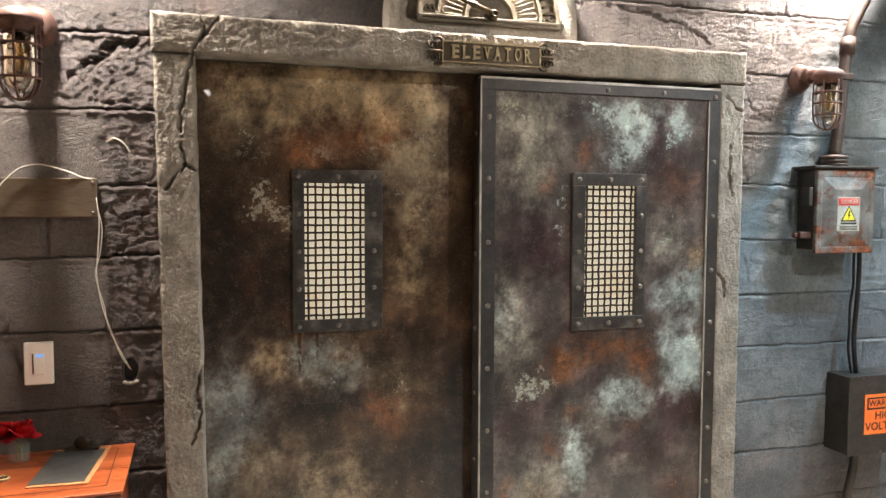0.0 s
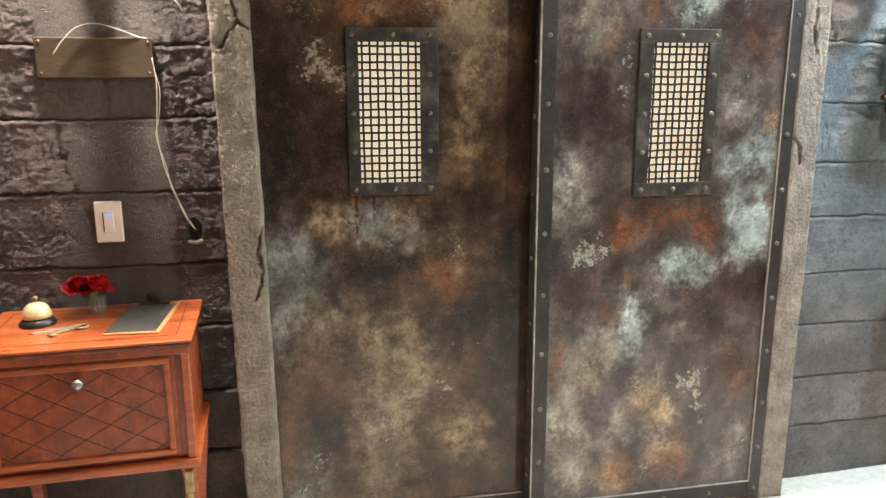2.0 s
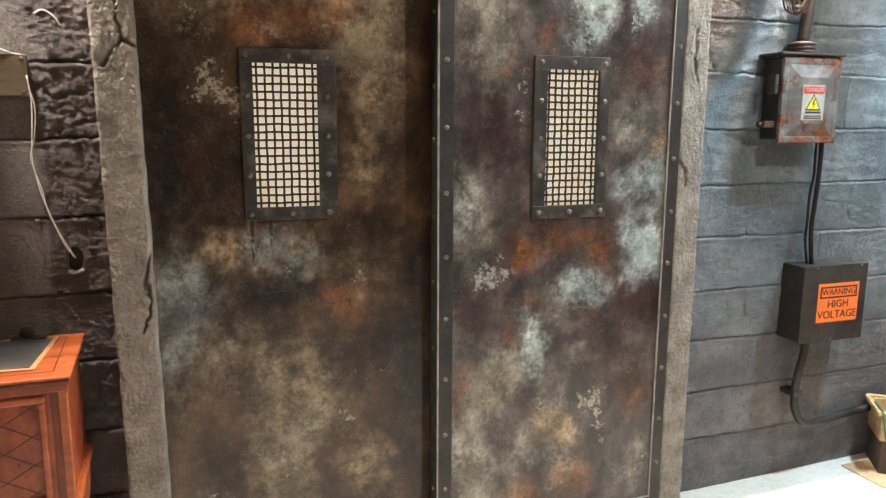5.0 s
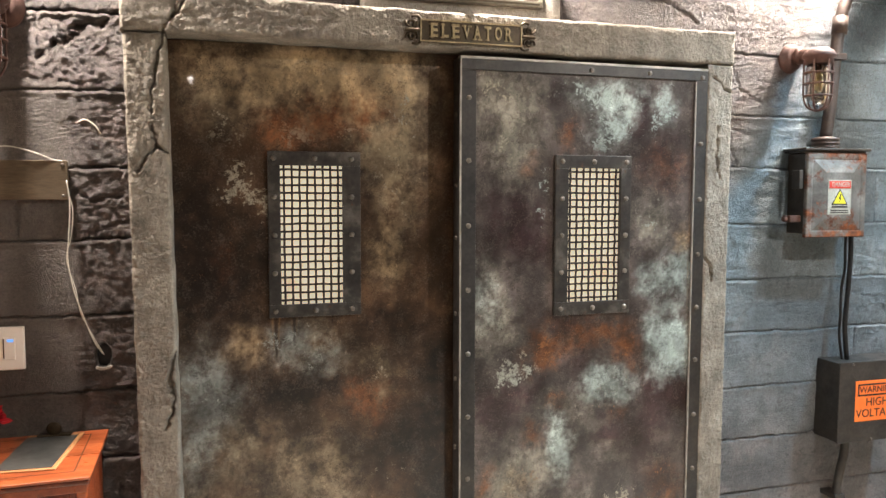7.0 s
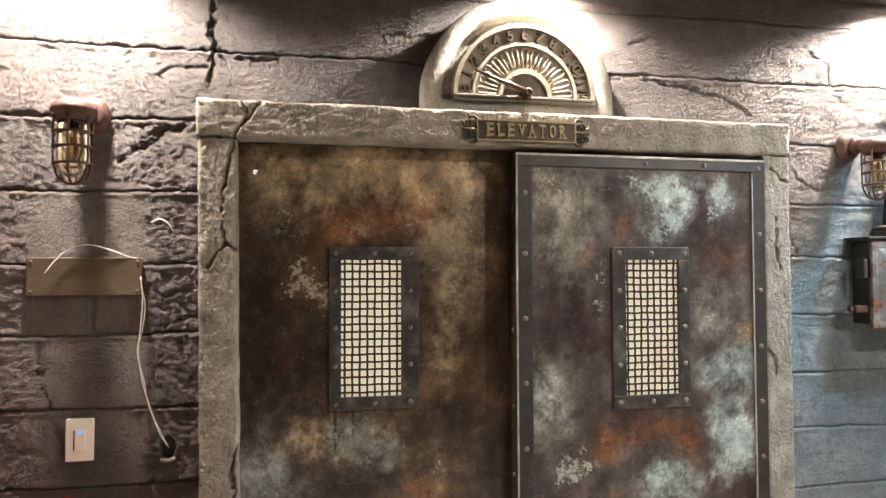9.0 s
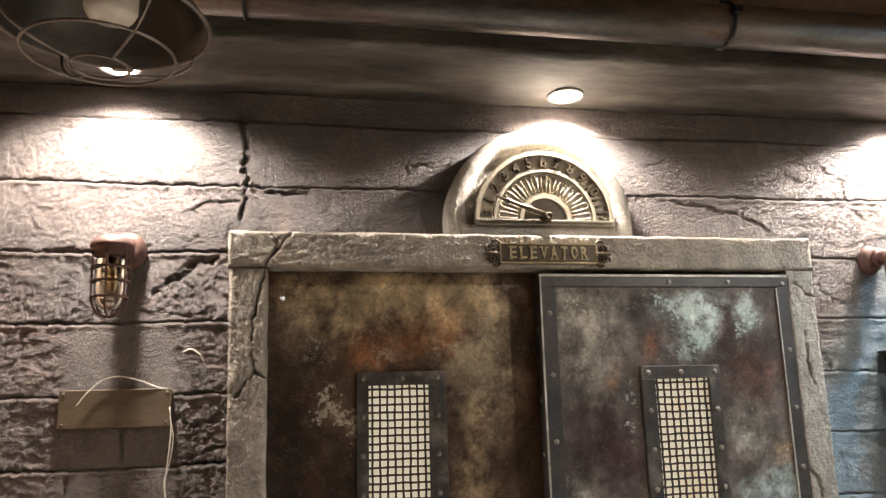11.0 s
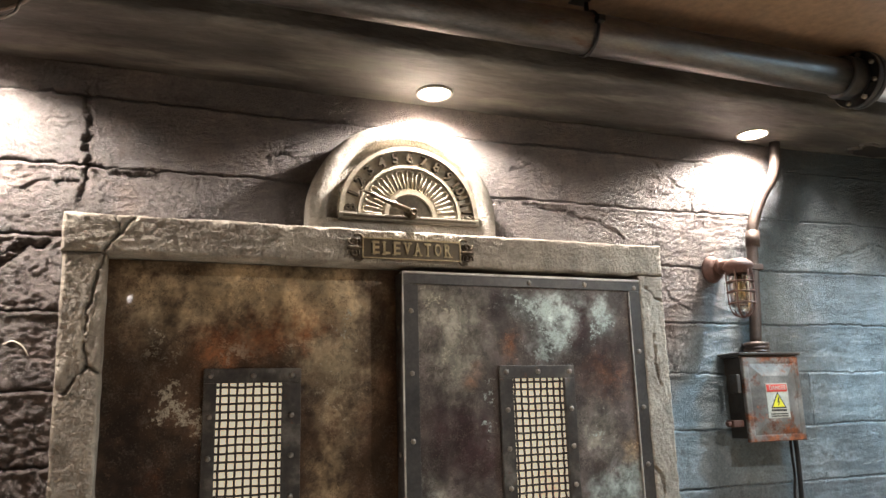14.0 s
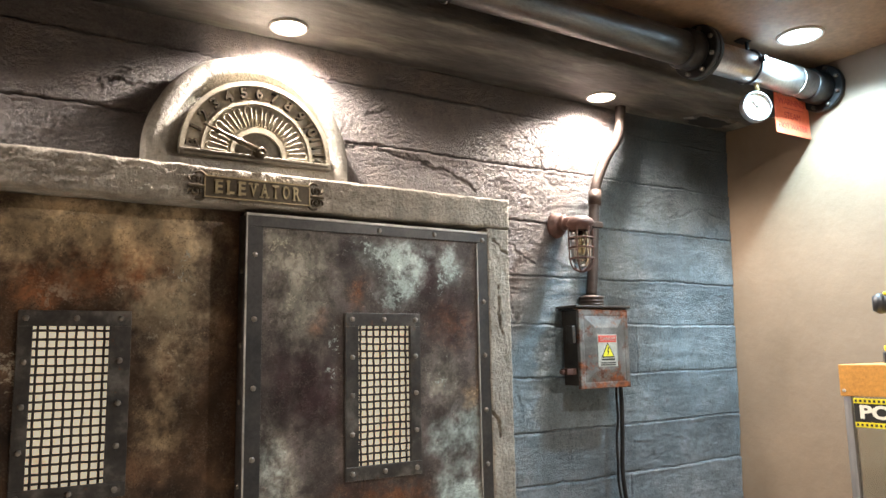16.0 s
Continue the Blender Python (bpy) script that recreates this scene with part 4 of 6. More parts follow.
dial = thing("floor_indicator", (DX, -0.066, DZ), "cast half-round elevator floor dial with pointer", "floor indicator")


def half_disc(r, y0, y1, z0=0.0, n=36, inner=0.0):
    """A half ring or half disc standing in the wall's plane, with thickness."""
    bm = bmesh.new()
    outer = [(r * math.cos(math.pi * k / n), r * math.sin(math.pi * k / n) + z0) for k in range(n + 1)]
    inn = [(inner * math.cos(math.pi * k / n), inner * math.sin(math.pi * k / n) + z0) for k in range(n + 1)]
    rows = [[bm.verts.new((x, y, z)) for x, z in ring] for y, ring in ((y1, outer), (y0, outer), (y0, inn), (y1, inn))]
    for a, b in ((0, 1), (1, 2), (2, 3), (3, 0)):
        for i in range(n):
            bm.faces.new((rows[a][i], rows[a][i + 1], rows[b][i + 1], rows[b][i]))
    for i in (0, n):
        bm.faces.new([row[i] for row in rows])
    bmesh.ops.recalc_face_normals(bm, faces=bm.faces)
    return bm


part("back_plate", half_disc(DR - 0.004, -0.012, 0.01, inner=0.004), DIALCAST, dial)
part("rim", half_disc(DR, -0.028, 0.008, inner=DR - 0.014), DIALCAST, dial)
part("number_ring_edge", half_disc(0.182, -0.024, 0.0, inner=0.172), DIALCAST, dial)
part("fan_ring", half_disc(0.092, -0.024, 0.0, inner=0.078), DIALCAST, dial)
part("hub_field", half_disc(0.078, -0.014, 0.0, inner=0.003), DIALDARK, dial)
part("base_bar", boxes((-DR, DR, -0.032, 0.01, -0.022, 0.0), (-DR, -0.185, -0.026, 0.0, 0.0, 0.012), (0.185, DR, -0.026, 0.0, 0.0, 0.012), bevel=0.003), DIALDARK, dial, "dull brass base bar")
part("base_groove", boxes((-DR + 0.012, DR - 0.012, -0.0335, -0.03, -0.014, -0.008)), BRONZE, dial)
PETALS = 13
for k in range(PETALS):
    a = math.pi * (k + 0.5) / PETALS
    arc = [(0.155 + 0.0105 * math.sin(q), -0.0105 * math.cos(q)) for q in (math.pi * n / 8 for n in range(9))]
    line = [(0.1, -0.0065), (0.125, -0.0085), *arc, (0.125, 0.0085), (0.1, 0.0065)]
    part("fan_petal", tube(bmesh.new(), [(math.cos(a) * r - math.sin(a) * w, -0.018, math.sin(a) * r + math.cos(a) * w) for r, w in line], 0.0032, 6), DIALCAST, dial, smooth=True)
for k, text in enumerate(("B", "1", "2", "3", "4", "5", "6", "7", "8", "9", "10", "11", "12")):
    a = math.pi - math.pi * (k + 0.35) / 12.7
    ob = share("floor_numeral", word_mesh("floor_numeral", text, 0.050, 0.008, BRONZE, 0.0014), dial, pose(0.207 * math.cos(a), -0.018, 0.207 * math.sin(a), 0, 90 - math.degrees(a), 0))
ang = radians(160)
tip = Vector((0.190 * math.cos(ang), -0.042, 0.012 + 0.190 * math.sin(ang)))
hub = Vector((0, -0.042, 0.012))
part("pointer", tube(bmesh.new(), [hub, hub.lerp(tip, 0.3), hub.lerp(tip, 0.36), hub.lerp(tip, 0.42), hub.lerp(tip, 0.7), hub.lerp(tip, 0.76), hub.lerp(tip, 0.82), tip], 0.004, 8,
                     radii=[0.011, 0.009, 0.013, 0.0075, 0.006, 0.011, 0.0055, 0.0015]), BRONZE, dial, "slim dark pointer with collars", smooth=True)
part("hub", lathed([(0.02, 0), (0.02, 0.02), (0.014, 0.024), (0.013, 0.045), (0.0125, 0.05), (0.006, 0.05), (0.006, 0.044), (0.0, 0.044)], 20, pose(0, -0.012, 0.008) @ FACE), BRONZE, dial, "dark turned hub", smooth=True)

# ---- name plate ----
plate = thing("elevator_sign", (0.029, FY - 0.006, 2.098), "dark bronze sign reading elevator with scrolled brass ends", "sign")
part("plate", boxes((-0.165, 0.172, -0.006, 0.006, -0.034, 0.034), bevel=0.003), BRONZE, plate)
part("border", boxes((-0.165, 0.172, -0.010, -0.004, 0.030, 0.034), (-0.165, 0.172, -0.010, -0.004, -0.034, -0.030), (-0.165, -0.161, -0.010, -0.004, -0.03, 0.03),
                     (0.168, 0.172, -0.010, -0.004, -0.03, 0.03)), LETTER, plate, "raised gilt border")
# tall narrow letters with slab feet
SLABS = {"E": ((-0.0085, 1), (-0.0085, -1)), "L": ((-0.0085, 1), (-0.0085, -1)), "V": ((-0.009, 1), (0.009, 1)), "A": ((-0.009, -1), (0.009, -1)), "T": ((0.0, -1),), "R": ((-0.008, 1), (-0.008, -1), (0.009, -1))}
for k, ch in enumerate("ELEVATOR"):
    glyph = word_mesh("letter", ch, 0.058, 0.0025, LETTER, 0.0012)
    xs = [v.co.x for v in glyph.vertices]
    glyph.transform(Matrix.Diagonal((0.0225 / (max(xs) - min(xs)), 1, 1, 1)))
    glyph.transform(Matrix.Translation((-sum((min(v.co.x for v in glyph.vertices), max(v.co.x for v in glyph.vertices))) / 2, 0, 0)))
    lt = share("letter", glyph, plate, pose(-0.120 + 0.0352 * k, -0.008, 0.0005))
    for sx, sz in SLABS.get(ch, ()):
        part("serif", boxes((sx - 0.0065, sx + 0.0065, -0.0025, 0.0025, sz * 0.0195 - 0.002, sz * 0.0195 + 0.002)), LETTER, lt)
for sx in (-1, 1):
    base_x = 0.17 if sx > 0 else -0.163
    bm = bmesh.new()
    for sz in (-1, 1):
        spiral = []
        for k in range(26):
            t = k / 25 * 2.6 * math.pi
            r = 0.0165 * (1 - 0.75 * k / 25)
            spiral.append((base_x + sx * (0.026 + r * math.cos(t + 2.6)), -0.004, sz * (0.0185 + r * math.sin(t + 2.6))))
        tube(bm, spiral, 0.0034, 6, radii=[0.0034 + 0.0026 * k / 25 for k in range(26)])
        tube(bm, smooth_line([(base_x - sx * 0.004, -0.004, sz * 0.030), (base_x + sx * 0.010, -0.005, sz * 0.043), (base_x + sx * 0.028, -0.004, sz * 0.040)], 4), 0.0042, 6)
        tube(bm, smooth_line([(base_x + sx * 0.030, -0.004, sz * 0.010), (base_x + sx * 0.044, -0.006, sz * 0.014), (base_x + sx * 0.048, -0.004, sz * 0.026)], 4), 0.0038, 6, radii=None)
    tube(bm, smooth_line([(base_x, -0.004, 0), (base_x + sx * 0.02, -0.007, 0.0), (base_x + sx * 0.05, -0.004, 0)], 4), 0.0055, 8)
    part("scroll", bm, BRONZE, plate, "curled dark bronze scroll ornament", smooth=True)

# ---- caged wall lamps ----


def cage_lamp(x, z, aside, size):
    """A jar lamp on a bent arm: the jar hangs off the wall and a little aside of its flange."""
    t = thing("caged_wall_lamp", (x, 0, z), "rusty caged jelly-jar lamp bracketed to the stone wall", "wall lamp", "caged wall lamps")
    t.matrix_world = pose(x, 0, z) @ Matrix.Diagonal((size, size, size * 1.16, 1))
    part("wall_flange", lathed([(0.056, 0.0), (0.056, 0.014), (0.05, 0.02), (0.046, 0.04), (0.032, 0.045), (0, 0.045)], 24, FACE), RUST, t, smooth=True)
    part("arm", tube(bmesh.new(), smooth_line([(0, -0.03, 0.0), (aside * 0.4, -0.075, 0.004), (aside, -0.165, -0.010)], 5), 0.024, 14), RUST, t, smooth=True)
    part("arm_collar", tube(bmesh.new(), [(aside * 0.3, -0.058, 0.003), (aside * 0.42, -0.076, 0.004)], 0.034, 16), RUST, t, smooth=True)
    ay = -0.165
    part("cap", lathed([(0.0, 0.020), (0.034, 0.017), (0.057, 0.006), (0.067, -0.008), (0.068, -0.018), (0.057, -0.024), (0.057, -0.042), (0.0, -0.042)], 28, pose(aside, ay, 0)), RUST, t, smooth=True)
    part("jar", lathed([(0.044, -0.042), (0.049, -0.06), (0.049, -0.15), (0.042, -0.178), (0.024, -0.194), (0.0, -0.199), (0.0, -0.196), (0.022, -0.191), (0.039, -0.176), (0.046, -0.15), (0.046, -0.06), (0.041, -0.042)], 28, pose(aside, ay, 0)),
         SMOKY, t, "smoky glass jar", smooth=True)
    part("bulb", lathed([(0.012, -0.04), (0.013, -0.07), (0.02, -0.09), (0.024, -0.115), (0.02, -0.14), (0.0, -0.15)], 20, pose(aside, ay, 0)), AMBER, t, "amber filament bulb", smooth=True)
    part("filament", tube(bmesh.new(), [(aside + 0.006 * math.sin(k * 1.9), ay + 0.006 * math.cos(k * 1.9), -0.08 - 0.003 * k) for k in range(16)], 0.0012, 5), BRASS, t)
    cage = new("cage")
    cage.parent = t
    for k in range(6):
        a = math.pi * (k + 0.5) / 3
        c, s = math.cos(a), math.sin(a)
        line = smooth_line([(aside + 0.058 * c, ay + 0.058 * s, -0.03), (aside + 0.0585 * c, ay + 0.0585 * s, -0.1), (aside + 0.056 * c, ay + 0.056 * s, -0.165), (aside + 0.04 * c, ay + 0.04 * s, -0.2), (aside + 0.012 * c, ay + 0.012 * s, -0.213)], 5)
        part("cage_bar", tube(bmesh.new(), line, 0.0036, 7), RUST, cage, smooth=True)
    for zz, r in ((-0.075, 0.059), (-0.115, 0.059), (-0.16, 0.057), (-0.213, 0.013)):
        part("cage_ring", tube(bmesh.new(), [(aside + r * math.cos(2 * math.pi * k / 28), ay + r * math.sin(2 * math.pi * k / 28), zz) for k in range(28)], 0.0036, 7, True), RUST, cage, smooth=True)
    return t


cage_lamp(-1.308, 2.116, -0.020, 0.90)
cage_lamp(1.346, 2.108, 0.016, 0.84)

# ---- left of the doors: plaque, switch, wires, hole ----
pq = thing("wall_plaque", (-1.323, -0.012, 1.63), "blank dull brass plaque screwed to the wall", "plaque")
part("plate", boxes((-0.161, 0.161, -0.006, 0.008, -0.057, 0.057), bevel=0.003), PLAQUE, pq)
sm = mesh_of("screw", rivet(0.005, 0.003), BOLT, True)
for sx in (-0.148, 0.148):
    for sz in (-0.045, 0.045):
        share("screw", sm, pq, pose(sx, -0.006, sz))
sw = thing("light_switch", (-1.331, -0.012, 1.144), "white rocker dimmer switch with blue indicator", "light switch")
part("cover_plate", boxes((-0.039, 0.039, -0.006, 0.01, -0.063, 0.063), bevel=0.004), WHITE, sw)
part("rocker", boxes((-0.0165, 0.0165, -0.009, 0.0, -0.033, 0.033), bevel=0.0025), WHITE, sw)
part("indicator", boxes((-0.004, 0.012, -0.0102, -0.008, 0.02, 0.027)), BLUE_LED, sw, "small blue indicator light")
part("dimmer_slot", boxes((-0.0155, -0.012, -0.0097, -0.008, -0.028, 0.03)), GROOVE, sw)
hole = thing("wall_hole", (-1.083, 0, 1.105), "broken hole in the stone with a pale chipped rim", "hole", kind="structure")
bm = bmesh.new()
rim = []
for k in range(22):
    a = 2 * math.pi * k / 22
    r = 1 + 0.25 * noise.noise((math.cos(a) * 2, math.sin(a) * 2, 5))
    rim.append((0.021 * r * math.cos(a), 0.036 * r * math.sin(a)))
rows = [[bm.verts.new((x * s, y, z * s)) for x, z in rim] for s, y in ((1.22, 0.004), (1.14, -0.003), (1.05, -0.001), (0.96, 0.019))]
for a, b in zip(rows, rows[1:]):
    for i in range(22):
        bm.faces.new((a[i], a[(i + 1) % 22], b[(i + 1) % 22], b[i]))
part("rim", bm, STONE_SMOOTH, hole, "chipped stone rim")
chip = bmesh.new()
for k in range(7):
    bmesh.ops.create_icosphere(chip, subdivisions=1, radius=0.006, matrix=pose(-0.018 + 0.006 * k, -0.006, -0.034 - 0.004 * math.sin(k * 0.6)))
part("plaster_chip", chip, ARCH, hole, "pale plaster crumbs")
# a black sheet at the back stands for the hole's deeper shade
bm = bmesh.new()
bm.faces.new([bm.verts.new((x * 0.98, 0.017, z * 0.98)) for x, z in rim])
part("cavity", bm, BLACK, hole)
wires = thing("loose_wires", (0, 0, 0), "thin pale loose wires trailing from the plaque into the hole", "wire")
part("wire", tube(bmesh.new(), smooth_line([(-1.165, -0.02, 1.63), (-1.158, -0.022, 1.56), (-1.163, -0.025, 1.47), (-1.168, -0.025, 1.40), (-1.155, -0.024, 1.31), (-1.135, -0.022, 1.24), (-1.108, -0.02, 1.16), (-1.085, -0.012, 1.115)], 6), 0.0017, 6), CABLE_WHITE, wires, smooth=True)
part("wire", tube(bmesh.new(), smooth_line([(-1.163, -0.018, 1.60), (-1.151, -0.02, 1.54), (-1.159, -0.022, 1.46), (-1.172, -0.022, 1.40), (-1.150, -0.022, 1.31), (-1.139, -0.02, 1.24), (-1.104, -0.018, 1.16), (-1.08, -0.012, 1.11)], 6), 0.0013, 6), CABLE_WHITE, wires, smooth=True)
part("wire", tube(bmesh.new(), smooth_line([(-1.43, -0.03, 1.64), (-1.40, -0.03, 1.68), (-1.36, -0.028, 1.715), (-1.31, -0.026, 1.725), (-1.25, -0.024, 1.71), (-1.2, -0.018, 1.69), (-1.175, -0.016, 1.685)], 6), 0.0018, 6), CABLE_WHITE, wires, smooth=True)
part("wire", tube(bmesh.new(), smooth_line([(-1.135, -0.018, 1.795), (-1.11, -0.026, 1.805), (-1.085, -0.024, 1.79), (-1.07, -0.02, 1.765)], 5), 0.0022, 6), CABLE_WHITE, wires, smooth=True)

# ---- right of the doors: electric boxes and conduits ----
YELLOW, RED = plain("sign_yellow", (0.6, 0.54, 0.03), 0.5), plain("sign_red", (0.45, 0.04, 0.03), 0.5)
ORANGE, PAPER, INK = plain("sign_orange", (0.85, 0.17, 0.03), 0.5), surface("sticker_paper", ((0.3, (0.26, 0.26, 0.23)), (0.7, (0.38, 0.38, 0.34))), 25, (0.5, 0.7), bumps=0.05), plain("sign_ink", (0.012, 0.011, 0.01), 0.6)
eb = thing("electric_box", (1.5, 0, 1.595), "rusty grey steel electric box with danger sticker", "electric box")
part("body", boxes((-0.135, 0.120, -0.092, 0.03, -0.15, 0.155), bevel=0.004), BOXSIDE, eb)
bm = bmesh.new()
rings = []
for inset, y in ((0.0, -0.094), (0.0, -0.107), (0.003, -0.110), (0.020, -0.110), (0.026, -0.1085), (0.068, -0.121), (0.074, -0.1222)):
    rings.append([bm.verts.new((x, y, z)) for x, z in ((-0.145 + inset, -0.162 + inset), (0.128 - inset, -0.162 + inset), (0.128 - inset, 0.155 - inset), (-0.145 + inset, 0.155 - inset))])
for a, b in zip(rings, rings[1:]):
    for i in range(4):
        bm.faces.new((a[i], a[(i + 1) % 4], b[(i + 1) % 4], b[i]))
bm.faces.new(rings[-1])
bm.faces.new(rings[0])
bmesh.ops.recalc_face_normals(bm, faces=bm.faces)
part("door", bm, RUSTBOX, eb, "embossed grey door with rusted corners")
part("hood", boxes((-0.165, 0.138, -0.118, 0.02, 0.163, 0.172), (-0.155, 0.13, -0.10, 0.02, 0.155, 0.163), bevel=0.002), BOXSIDE, eb, "dark folded top hood")
part("latch", boxes((-0.2, -0.15, -0.09, -0.05, -0.105, -0.08), (-0.215, -0.19, -0.08, -0.06, -0.1, -0.085), bevel=0.003), RUST, eb, "rusty latch")
part("hinge", boxes((-0.172, -0.155, -0.10, -0.06, 0.02, 0.09), bevel=0.003), BOXSIDE, eb)
hubp = bmesh.new()
lathe(hubp, [(0.05, 0.172), (0.05, 0.182), (0.046, 0.185), (0.05, 0.188), (0.05, 0.196), (0.046, 0.199), (0.05, 0.203), (0.05, 0.212), (0.03, 0.218), (0.0, 0.218)], 24, pose(-0.02, -0.055, 0))
part("conduit_hub", hubp, DARKRUST, eb, "threaded conduit hub", smooth=True)
st = part("danger_sticker", boxes((-0.065, 0.058, -0.1172, -0.1154, -0.08, 0.05)), PAPER, eb, "danger sticker with yellow triangle")
st.matrix_local = pose(-0.006, -0.0072, 0.004) @ Matrix.Diagonal((0.86, 1, 1, 1))
part("red_band", boxes((-0.06, 0.053, -0.1186, -0.117, 0.018, 0.045)), RED, st)
dg = word_mesh("letters", "DANGER", 0.024, 0.0005, PAPER)
share("letters", dg, st, pose(0, -0.1192, 0.0315))
part("triangle_border", prism(((-0.046, -0.044), (0.040, -0.044), (-0.003, 0.017)), -0.1180, -0.1165), INK, st)
part("warning_triangle", prism(((-0.037, -0.039), (0.031, -0.039), (-0.003, 0.009)), -0.1188, -0.1165), YELLOW, st)
bolt_shape = [(x * 1.0 - 0.001, z * 1.0 - 0.006) for x, z in ((-0.001, 0.004), (-0.009, -0.016), (-0.002, -0.016), (-0.008, -0.032), (0.006, -0.012), (-0.001, -0.012), (0.005, 0.004))]
part("lightning_bolt", prism(bolt_shape, -0.1197, -0.1175), INK, st)
part("text_bar", boxes((-0.045, 0.04, -0.1183, -0.117, -0.055, -0.048), (-0.05, 0.045, -0.1183, -0.117, -0.067, -0.063), (-0.05, 0.045, -0.1183, -0.117, -0.075, -0.071)), INK, st)

wb = thing("voltage_box", (1.70, 0, 0.787), "black steel junction box with orange warning sign", "electric box")
part("body", boxes((-0.16, 0.163, -0.108, 0.03, -0.157, 0.155), bevel=0.003), BOXSIDE, wb)
part("cover", boxes((-0.163, 0.166, -0.114, -0.108, -0.16, 0.158), bevel=0.002), BOXSIDE, wb)
for sx, sz in ((-0.1, 0.15), (0.13, 0.15), (0.0, -0.152)):
    share("screw", sm, wb, pose(sx, -0.114, sz))
ws = part("warning_sign", boxes((-0.085, 0.125, -0.1156, -0.1138, -0.078, 0.082)), ORANGE, wb, "orange high voltage warning sign")
part("title_frame", boxes((-0.075, 0.115, -0.1168, -0.115, 0.064, 0.07), (-0.075, 0.115, -0.1168, -0.115, 0.022, 0.028), (-0.075, -0.069, -0.1168, -0.115, 0.028, 0.064), (0.109, 0.115, -0.1168, -0.115, 0.028, 0.064)), INK, ws)
for text, size, z in (("WARNING", 0.036, 0.046), ("HIGH", 0.046, -0.004), ("VOLTAGE", 0.046, -0.048)):
    share("letters", word_mesh("letters", text, size, 0.0006, INK), ws, pose(0.02, -0.1166, z))

cd = thing("conduit", (0, 0, 0), "dark rusty steel conduit rising from the electric box to the soffit", "conduit")
part("pipe", tube(bmesh.new(), smooth_line([(1.478, -0.058, 1.81), (1.492, -0.058, 1.92), (1.508, -0.058, 2.1), (1.524, -0.058, 2.24), (1.545, -0.06, 2.32), (1.60, -0.06, 2.42), (1.662, -0.06, 2.50), (1.695, -0.06, 2.58), (1.706, -0.06, 2.69)], 7), 0.0225, 14), DARKRUST, cd, smooth=True)
part("coupling", tube(bmesh.new(), [(1.5215, -0.058, 2.20), (1.5265, -0.058, 2.265)], 0.0275, 16), DARKRUST, cd, smooth=True)
part("strap", boxes((1.465, 1.555, -0.012, 0.0, 2.10, 2.125), (1.478, 1.538, -0.086, -0.0, 2.10, 2.125), bevel=0.003), DARKRUST, cd)
cb = thing("flexible_cable", (0, 0, 0), "pair of dark flexible cables between the two boxes", "cable")
part("cable", tube(bmesh.new(), smooth_line([(1.625, -0.05, 1.46), (1.628, -0.05, 1.36), (1.622, -0.05, 1.22), (1.614, -0.05, 1.08), (1.63, -0.05, 0.94)], 7), 0.0095, 10), BLACK, cb, smooth=True)
part("cable", tube(bmesh.new(), smooth_line([(1.612, -0.04, 1.46), (1.614, -0.036, 1.38), (1.618, -0.034, 1.3), (1.604, -0.036, 1.22), (1.600, -0.04, 1.12), (1.598, -0.04, 1.04), (1.615, -0.042, 0.94)], 7), 0.0055, 8), BLACK, cb, smooth=True)
lc = thing("lower_conduit", (0, 0, 0), "grey steel conduit bending along the wall near the floor", "conduit")
part("pipe", tube(bmesh.new(), smooth_line([(1.645, -0.045, 0.64), (1.64, -0.045, 0.56), (1.62, -0.045, 0.47), (1.61, -0.045, 0.39), (1.622, -0.045, 0.31), (1.66, -0.045, 0.255), (1.73, -0.03, 0.235), (1.85, -0.015, 0.235), (2.0, 0.0, 0.24), (2.2, 0.02, 0.24), (2.3, 0.04, 0.24)], 7), 0.0165, 12), BOXSIDE, lc, smooth=True)
part("clip", boxes((1.585, 1.635, -0.066, 0.04, 0.378, 0.398), bevel=0.003), BOXSIDE, lc)
part("clip_screw", lathed([(0.01, 0), (0.01, 0.005), (0.004, 0.007), (0.0, 0.007)], 12, pose(1.572, 0.02, 0.39) @ FACE), EDGE, lc)

# ---- pipe under the ceiling ----
PY, PZ, PR = -0.55, 2.728, 0.066
HUNG = 2.687
pp = thing("ceiling_pipe", (0, PY, PZ), "long dark steel pipe hung under the ceiling", "pipe")
ALONG = Matrix.Rotation(radians(90), 4, "Y")
part("pipe_run", lathed([(PR, LEFT), (PR, 1.56), (0, 1.56)], 40, ALONG), PIPE, pp, smooth=True)
part("joint_collar", lathed([(PR + 0.008, 1.535), (PR + 0.012, 1.545), (PR + 0.012, 1.6), (PR, 1.62)], 40, ALONG), BLACK, pp, smooth=True)
part("pipe_run", lathed([(PR - 0.003, 1.6), (PR - 0.003, RIGHT - 0.01)], 40, ALONG), PIPE_BRIGHT, pp, "bright galvanised pipe length", smooth=True)


def flange(x0, x1, facing):
    fl = part("flange", lathed([(PR, x0), (0.102, x0), (0.105, x0 + 0.004), (0.105, x1 - 0.004), (0.102, x1), (PR, x1)], 40, ALONG), BLACK, pp, "black bolted flange")
    nut = mesh_of("flange_bolt", lathed([(0.0095, 0), (0.0095, 0.01), (0.006, 0.013), (0, 0.013)], 6), BOLT)
    for k in range(8):
        a = 2 * math.pi * (k + 0.5) / 8
        share("flange_bolt", nut, fl, Matrix.Translation((x1 if facing > 0 else x0, 0.088 * math.cos(a), 0.088 * math.sin(a))) @ Matrix.Rotation(radians(90 * facing), 4, "Y"))
    return fl


